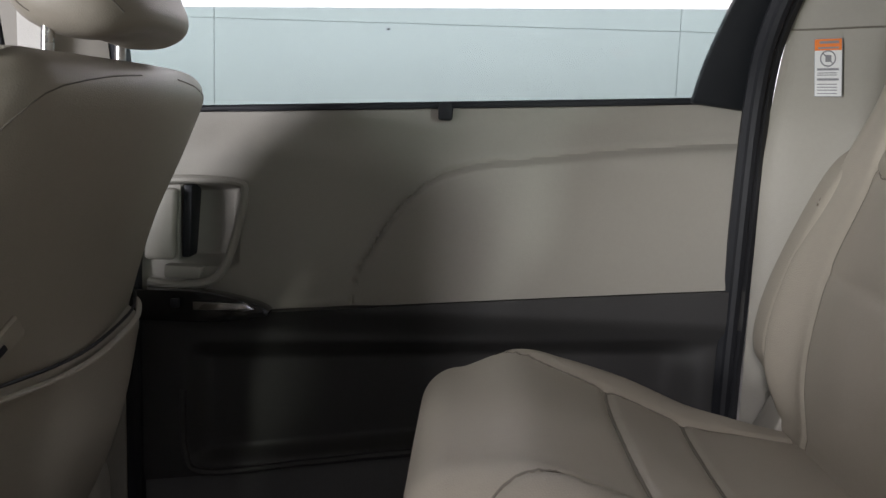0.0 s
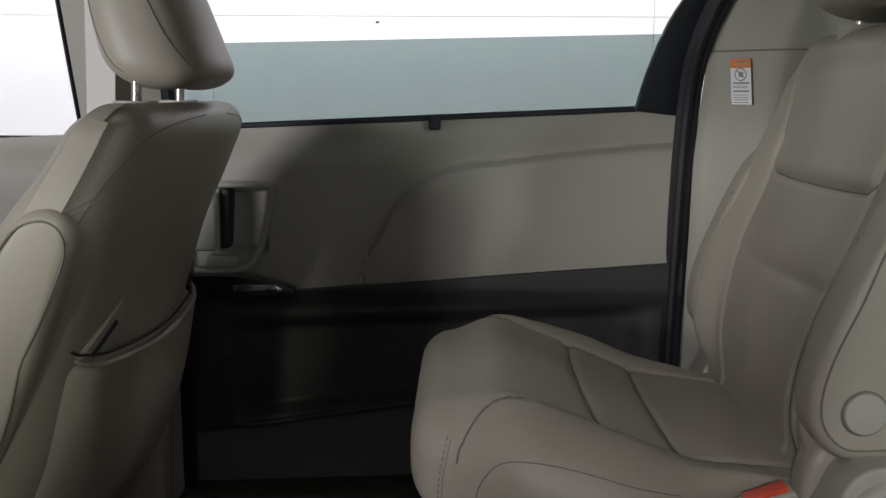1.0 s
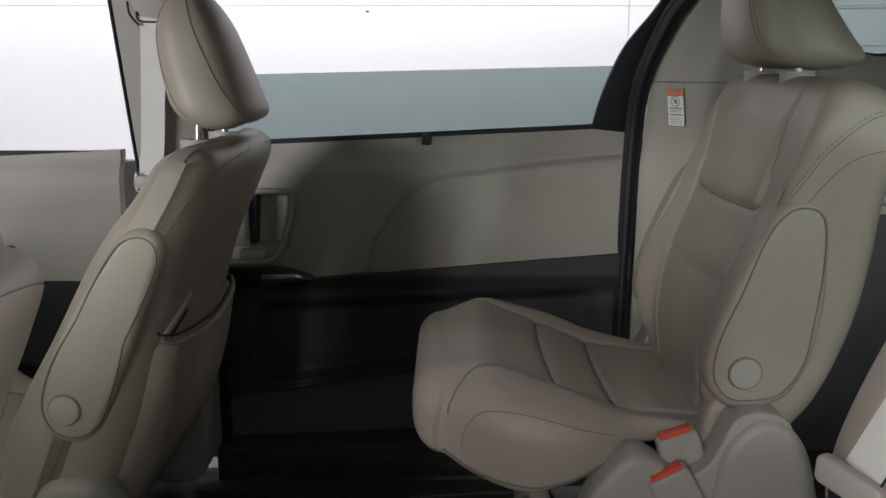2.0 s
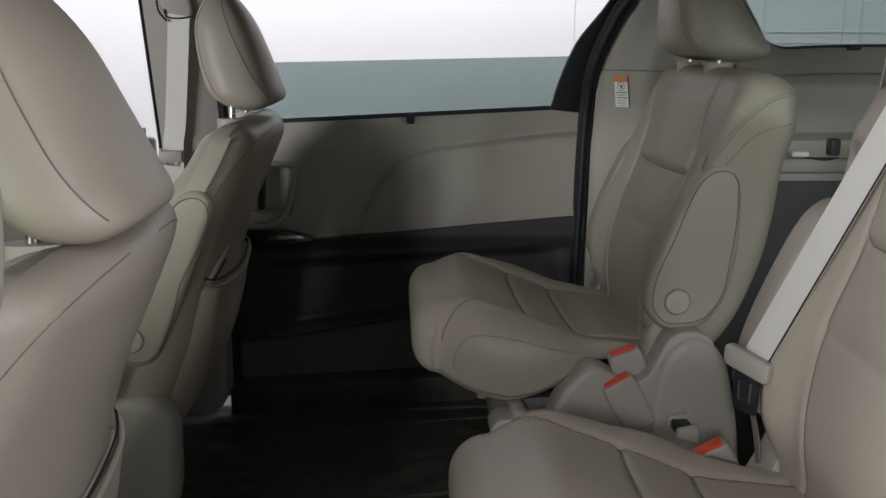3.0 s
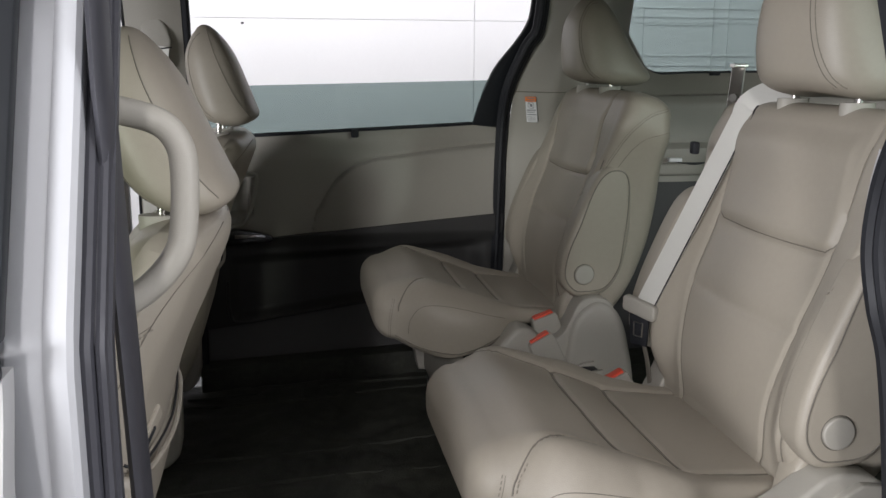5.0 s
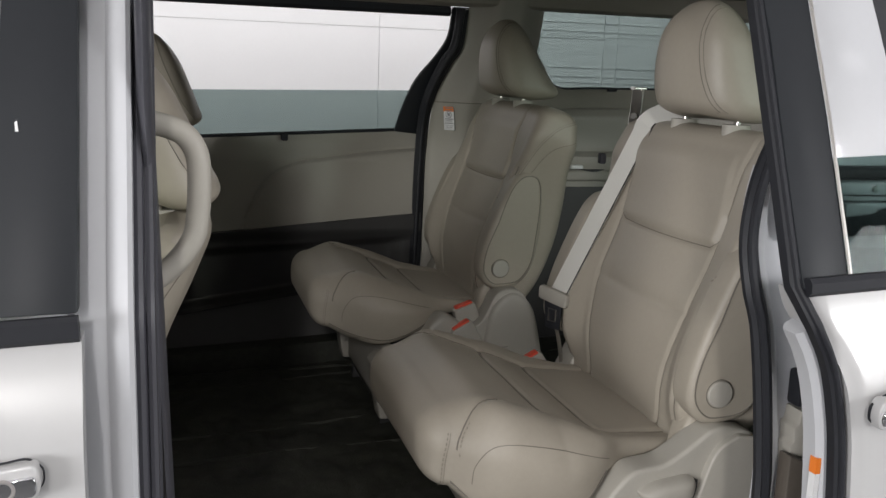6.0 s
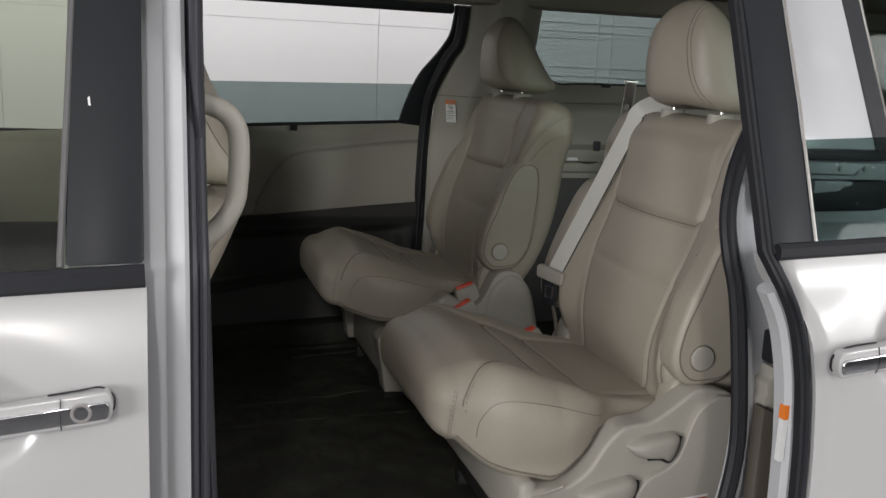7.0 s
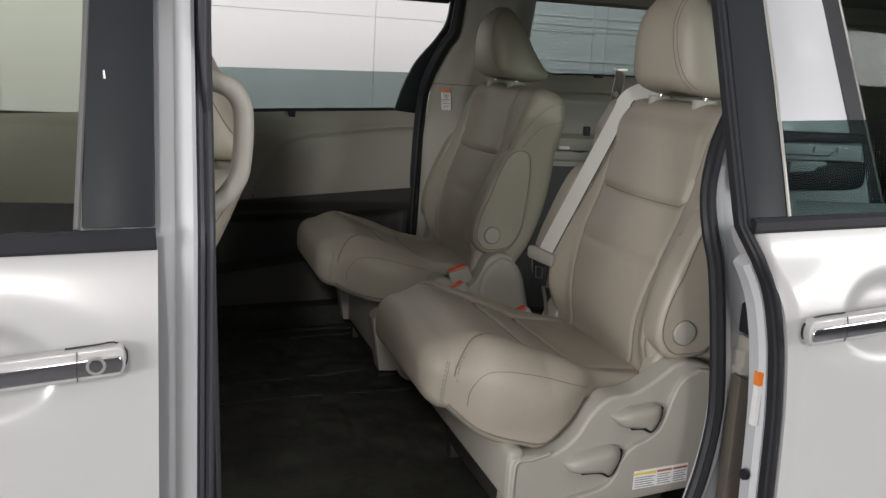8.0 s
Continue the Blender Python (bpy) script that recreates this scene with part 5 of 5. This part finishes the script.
    part("striker_plate", box_bm(0.430, 0.446, -0.895, -0.87, 0.908, 0.955, 0.005), RUBBER, body, "black door striker block")
    part("striker_loop", sweep_bm(spline([(0.438, -0.892, 0.945), (0.436, -0.903, 0.938), (0.436, -0.903, 0.924), (0.438, -0.892, 0.917)], 5), round_profile(0.003, 0.003, 8), (1, 0, 0)), STEEL, body)
    part("lower_cover", prism_bm([(0.418, 0.46), (0.47, 0.46), (0.47, 0.825), (0.455, 0.835), (0.42, 0.85)], "xz", -0.905, -0.88, 0.004), BROWN, body, "dark brown plastic cover")
    # sliding door's upper track: pale bolted rail, black blocks for groove and channel shade
    part("track_groove", box_bm(0.445, 0.606, -0.882, -0.835, 1.194, 1.206, 0.003), RUBBER, body, "shaded groove over the track, a black block")
    rail = part("track_rail", box_bm(0.440, 0.588, -0.894, -0.835, 1.168, 1.192, 0.004), JAMB, body, "white painted track rail")
    for x in (0.505, 0.545):
        part("bolt", sweep_bm([(x, -0.890, 1.184), (x, -0.898, 1.184)], round_profile(0.004, 0.004, 10), (0, 0, 1)), STEEL, rail, "bolt head")
    part("rail_joint", sweep_bm([(0.440, -0.8945, 1.1765), (0.53, -0.8945, 1.175), (0.536, -0.8945, 1.181)], round_profile(0.001, 0.001, 5), (0, -1, 0)), RUBBER, rail)
    part("roller_bracket", prism_bm([(0.462, 1.150), (0.506, 1.154), (0.508, 1.159), (0.524, 1.161), (0.524, 1.167), (0.462, 1.167)], "xz", -0.900, -0.86, 0.002), JAMB, body, "white roller bracket")
    part("door_track", box_bm(0.440, 0.606, -0.888, -0.835, 1.124, 1.166, 0.004), RUBBER, body, "shaded opening of the sliding door track, a black block")
    win = tagged(new("window_2"), "dark rear quarter window of the near side", "window", kind="structure")
    rim = [Vector((0.603 - 0.186 * (z - 1.40), -0.858 + 0.3 * (z - 1.06), z)) for z in np.linspace(1.10, 1.50, 12)]
    part("window_seal", sweep_bm(rim, strip_profile(0.037, 0.02, 0.3), (0, -1, 0)), RUBBER, win)
    part("bright_edge", sweep_bm([q + Vector((0.0185, -0.006, 0)) for q in rim], round_profile(0.003, 0.003, 8), (0, -1, 0)), STEEL, win)
    part("pane", prism_bm([(0.665, 1.12), (1.8, 1.12), (1.8, 1.48), (0.60, 1.48)], "xz", -0.852, -0.848, 0, lean=lambda a, b: 0.3 * (b - 1.06)), PRIVACY, win, "dark green privacy glass")


left_body()


def handle_parts(door, x0, x1, y, z, slope, keyhole):
    """A slim bar with rounded ends, a chrome inlay, a joint line and where there is one a lock cylinder."""
    def at(px):
        return z + slope * (px - (x0 + x1) / 2)

    def band(lo, hi, a, b, n=14):
        """An outline along the bar from a to b, between two heights over its middle line, with round ends."""
        r, k = (hi - lo) / 2, 0.45
        up = [(px, at(px) + hi) for px in np.linspace(a + r * k, b - r * k, n)]
        end = [(b - r * k + r * k * math.cos(t), at(b) + (hi + lo) / 2 + r * math.sin(t)) for t in np.linspace(math.pi / 2, -math.pi / 2, 9)[1:-1]]
        down = [(px, at(px) + lo) for px in np.linspace(b - r * k, a + r * k, n)]
        start = [(a + r * k - r * k * math.cos(t), at(a) + (hi + lo) / 2 - r * math.sin(t)) for t in np.linspace(math.pi / 2, -math.pi / 2, 9)[1:-1]]
        return up + end + down + start
    h = part("door_handle", prism_bm(band(-0.0165, 0.0165, x0, x1), "xz", y - 0.024, y - 0.006, 0.007, 4), PAINT, door, "white door handle with a chrome strip")
    part("chrome_strip", prism_bm(band(-0.0115, 0.0070, x0 + 0.003, x1 - 0.003), "xz", y - 0.0275, y - 0.020, 0.0045, 5), CHROME, h, "chrome strip")
    xj = x1 - 0.049 if keyhole else x0 + 0.055
    part("joint", sweep_bm([(xj, y - 0.0238, at(xj) - 0.0165), (xj, y - 0.0272, at(xj) - 0.009), (xj, y - 0.0272, at(xj) + 0.005), (xj, y - 0.0238, at(xj) + 0.0165)], round_profile(0.0006, 0.0008, 5), (0, -1, 0)), RUBBER, h)
    if keyhole:
        kx = x1 - 0.030
        ring = [(kx + 0.0086 * math.cos(a), y - 0.0272, at(kx) - 0.001 + 0.0086 * math.sin(a)) for a in np.linspace(0, 2 * math.pi, 33)[:-1]]
        part("lock_ring", sweep_bm(ring, round_profile(0.0019, 0.0010, 8), (0, -1, 0), True), LOCK, h)
        part("lock_cylinder", prism_bm([(kx + 0.0074 * math.cos(a), at(kx) - 0.001 + 0.0074 * math.sin(a)) for a in np.linspace(0, 2 * math.pi, 25)[:-1]], "xz", y - 0.0274, y - 0.024, 0.0003), LOCK, h, "grey lock cylinder")
    for s in (-1, 1):
        e = x0 if s < 0 else x1
        part("foot", box_bm(*sorted((e - s * 0.012, e - s * 0.04)), y - 0.02, y + 0.004, at(e) - 0.010, at(e) + 0.010, 0.004), PAINT, h)
    # the dark gap round the fixed end
    e, s = (x1, 1) if keyhole else (x0, -1)
    rim = [(e - s * 0.062, at(e - s * 0.062) + 0.0172), (e - s * 0.03, at(e - s * 0.03) + 0.0176), (e - s * 0.012, at(e) + 0.0165), (e - s * 0.001, at(e) + 0.009), (e + s * 0.0012, at(e)), (e - s * 0.001, at(e) - 0.009), (e - s * 0.012, at(e) - 0.0165), (e - s * 0.03, at(e - s * 0.03) - 0.0176), (e - s * 0.05, at(e - s * 0.05) - 0.0172)]
    part("gap", sweep_bm(spline([(a, y - 0.010, b) for a, b in rim], 6), round_profile(0.0008, 0.002, 6), (0, -1, 0)), RUBBER, h)
    return h


def skin_bm(x0, edge, z0, z1, yfun, nx, nz, thick=0.03):
    """A door skin over z between z0(x) and z1, from x0 to edge(z)."""
    bm, g, bk = bmesh.new(), [], []
    for z in np.linspace(0, 1, nz):
        zz = z0 + z * (z1 - z0)
        e = float(edge(zz))
        xs = np.linspace(x0, e, nx)
        ztop = zz
        g.append([bm.verts.new((x, float(yfun(x, ztop)), ztop)) for x in xs])
        bk.append([bm.verts.new((x, float(yfun(x, ztop)) + thick, ztop)) for x in xs])
    for a in range(nz - 1):
        for b in range(nx - 1):
            bm.faces.new((g[a][b], g[a][b + 1], g[a + 1][b + 1], g[a + 1][b]))
            bm.faces.new((bk[a][b], bk[a + 1][b], bk[a + 1][b + 1], bk[a][b + 1]))
        for b in (0, nx - 1):
            bm.faces.new((g[a][b], g[a + 1][b], bk[a + 1][b], bk[a][b]))
    for b in range(nx - 1):
        for a in (0, nz - 1):
            bm.faces.new((g[a][b], bk[a][b], bk[a][b + 1], g[a][b + 1]))
    edges = [e for e in bm.edges if abs(e.calc_face_angle(0)) > radians(60)]
    bmesh.ops.bevel(bm, geom=edges, offset=0.003, segments=2, profile=0.5, affect="EDGES", clamp_overlap=True)
    return bm


def dished(x, z, cx, cz, ax, az, deep):
    r = math.hypot((x - cx) / ax, (z - cz) / az)
    return deep * float(step(1.0, 0.45, r))


def front_door_left():
    door = thing("front_door", "closed pearl white front door with a black window frame", "car door", at=(-1.0, -0.95, 0.35))
    inv = Matrix.Translation((1.0, 0.95, -0.35))

    def crown(x, z):
        y = -0.972 + 0.025 * step(0.95, 1.06, z) * 1.0 + 0.02 * (1 - step(0.35, 0.7, z))
        return y + dished(x, z, -0.575, 0.925, 0.085, 0.060, 0.022) + dished(x, z, -0.55, 0.930, 0.135, 0.085, 0.0035)
    turned(part("door_skin", skin_bm(-1.5, lambda z: -0.3945 + 0.0 * z, 0.36, 1.056, crown, 190, 110), PAINT, door, "pearl white door skin"), inv)
    turned(part("belt_moulding", sweep_bm([(x, -0.948, 1.0665 + 0.045 * (x + 0.395)) for x in np.linspace(-1.5, -0.396, 10)], strip_profile(0.024, 0.014), (0, -1, 0)), RUBBER, door, "black belt moulding"), inv)
    strip = [(-0.474, 1.076), (-0.397, 1.078), (-0.399, 1.50), (-0.470, 1.50)]
    turned(part("pillar_strip", prism_bm(strip, "xz", -0.95, -0.93, 0.003, 2, lean=lambda a, b: 0.5 * (b - 1.06)), SATIN, door, "satin black pillar strip"), inv)
    turned(part("glass_run", sweep_bm([(-0.479 + 0.03 * (z - 1.07), -0.946 + 0.5 * (z - 1.06), z) for z in np.linspace(1.074, 1.50, 12)], strip_profile(0.007, 0.01), (0, -1, 0)), GREYTRIM, door, "grey glass run edge"), inv)
    turned(part("window_glass", prism_bm([(-1.35, 1.04), (-0.476, 1.05), (-0.468, 1.50), (-1.05, 1.50)], "xz", -0.937, -0.933, 0, lean=lambda a, b: 0.5 * (b - 1.06)), GREEN, door, "green tinted window glass"), inv)
    h = handle_parts(door, -0.64, -0.428, -0.972, 0.931, 0.11, True)
    turn_tree(h, inv)
    turned(part("window_header", prism_bm([(-1.25, 1.385), (-0.40, 1.385), (-0.40, 1.50), (-1.15, 1.50)], "xz", -0.96, -0.92, 0.006, 2, lean=lambda a, b: 0.5 * (b - 1.06)), SATIN, door, "black window frame header"), inv)
    # inside: beige lining seen from the cabin
    turned(part("inner_trim", field_bm(-1.4, -0.45, lambda x: 0.45, lambda x: 1.05, lambda x, z: -0.86 + 0 * x, 4, 4, -0.02), TRIM, door), inv)
    # small white mark on the strip
    turned(part("scuff", prism_bm([(-0.4525, 1.236), (-0.450, 1.236), (-0.4515, 1.246), (-0.4535, 1.244)], "xz", -0.9512, -0.950, 0, lean=lambda a, b: 0.5 * (b - 1.06)), LABEL, door, "small white scuff"), inv)


front_door_left()


def sliding_door_left():
    door = thing("sliding_door", "pearl white sliding door pushed open, window half lowered", "car door", at=(0.9, -1.03, 0.35))
    inv = Matrix.Translation((-0.9, 1.03, -0.35))

    def edge(z):
        return curve1([0.36, 0.72, 0.866, 0.944, 1.02, 1.055, 1.09], [0.412, 0.412, 0.405, 0.394, 0.370, 0.350, 0.340], z)

    def crown(x, z):
        y = -1.032 + 0.032 * step(0.97, 1.085, z) + 0.02 * (1 - step(0.35, 0.7, z)) + 0.006 * step(0.02, 0.0, x - float(edge(z)))
        return y + dished(x, z, 0.555, 0.972, 0.085, 0.060, 0.022) + dished(x, z, 0.525, 0.975, 0.135, 0.085, 0.0035)
    bm, nx, nz = bmesh.new(), 170, 110
    g, bk = [], []
    for z in np.linspace(0.36, 1.082, nz):
        e = float(edge(z))
        xs = e + (1.75 - e) * np.linspace(0, 1, nx) ** 1.3
        k = 0.045 * float(step(0.9, 1.08, z))
        g.append([bm.verts.new((x, crown(x, z), z + k * (x - 0.34))) for x in xs])
        bk.append([bm.verts.new((x + 0.002, crown(x, z) + 0.05, z + k * (x - 0.34))) for x in xs])
    for a in range(nz - 1):
        for b in range(nx - 1):
            bm.faces.new((g[a][b], g[a][b + 1], g[a + 1][b + 1], g[a + 1][b]))
            bm.faces.new((bk[a][b], bk[a + 1][b], bk[a + 1][b + 1], bk[a][b + 1]))
        bm.faces.new((g[a][0], g[a + 1][0], bk[a + 1][0], bk[a][0]))
    for b in range(nx - 1):
        bm.faces.new((g[nz - 1][b], bk[nz - 1][b], bk[nz - 1][b + 1], g[nz - 1][b + 1]))
    turned(part("door_skin", bm, PAINT, door, "pearl white door skin"), inv)
    # rubber along the leading edge
    p = [(float(edge(z)) - 0.006, -1.008, z) for z in np.linspace(0.36, 1.05, 60)] + [(0.338 + 0.078 * (z - 1.135), -0.985 + 0.5 * (z - 1.08), z) for z in np.linspace(1.09, 1.5, 20)]
    turned(part("edge_seal", sweep_bm(p, strip_profile(0.014, 0.024, 0.4), (0, -1, 0)), RUBBER, door, "black rubber edge seal"), inv)
    turned(part("seal_lip", sweep_bm([(a - 0.001, b - 0.012, c) for a, b, c in p], round_profile(0.004, 0.004, 8), (0, -1, 0)), RUBBER, door), inv)
    q = [(float(edge(z)) + 0.012, -0.975, z) for z in np.linspace(0.36, 1.05, 30)]
    turned(part("inner_edge", sweep_bm(q, strip_profile(0.055, 0.035, 0.2), (0, -1, 0)), JAMB, door, "white painted inner door edge"), inv)
    strip = [(0.335, 1.088), (0.397, 1.096), (0.414, 1.268), (0.421, 1.385), (0.43, 1.50), (0.36, 1.50), (0.358, 1.36), (0.346, 1.229)]
    turned(part("pillar_strip", prism_bm(strip, "xz", -1.003, -0.985, 0.003, 2, lean=lambda a, b: 0.5 * (b - 1.08)), SATIN, door, "satin black window pillar strip"), inv)
    turned(part("strip_edge", sweep_bm([(x + 0.001, -1.004 + 0.5 * (z - 1.08), z) for x, z in strip[1:5]], round_profile(0.0025, 0.002, 6), (0, -1, 0)), STEEL, door, "bright edge of the pillar strip"), inv)
    turned(part("belt_moulding", sweep_bm([(x, -1.0, 1.092 + 0.045 * (x - 0.34)) for x in np.linspace(0.338, 1.75, 12)], strip_profile(0.020, 0.016), (0, -1, 0)), RUBBER, door, "black belt moulding"), inv)
    g = turned(part("window_glass", prism_bm([(0.398, 1.06), (1.5, 1.10), (1.5, 1.275), (0.412, 1.223)], "xz", -0.994, -0.990, 0, lean=lambda a, b: 0.5 * (b - 1.08)), DEEP, door, "dark tinted window glass, half lowered"), inv)
    g.visible_shadow = False
    # water drops drying on the glass
    rng, bm = random.Random(5), bmesh.new()
    for _ in range(70):
        x, z = rng.uniform(0.46, 0.70), rng.choice((rng.gauss(1.190, 0.004), rng.uniform(1.12, 1.20)))
        m = pose(x, -0.9945 + 0.5 * (z - 1.08), z) @ Matrix.Diagonal((1, 0.4, 1, 1)) @ Matrix.Scale(rng.uniform(0.0004, 0.0009), 4)
        bmesh.ops.create_icosphere(bm, subdivisions=1, radius=1, matrix=m)
    tagged(turned(part("droplets", bm, GREYWALL, door, "pale dried water drops"), inv), kind="stuff")
    h = handle_parts(door, 0.403, 0.62, -1.032, 0.972, 0.10, False)
    turn_tree(h, inv)
    turned(part("inner_trim", field_bm(0.46, 1.6, lambda x: 0.42, lambda x: 1.06, lambda x, z: -0.955 + 0 * x, 4, 4, -0.02), DARKTRIM, door), inv)
    lab = turned(part("sticker", box_bm(0.3862, 0.393, -0.990, -0.980, 0.810, 0.886, 0.0), LABEL, door, "white sticker with an orange head"), inv)
    turned(part("sticker_head", box_bm(0.3857, 0.3925, -0.9905, -0.9795, 0.868, 0.887, 0.0), ORANGE, lab), inv)
    turned(part("bump_stop", sweep_bm([(0.392, -0.982, 0.735), (0.386, -0.982, 0.735)], round_profile(0.008, 0.008, 12), (0, 0, 1)), RUBBER, door, "black rubber bump stop"), inv)


sliding_door_left()
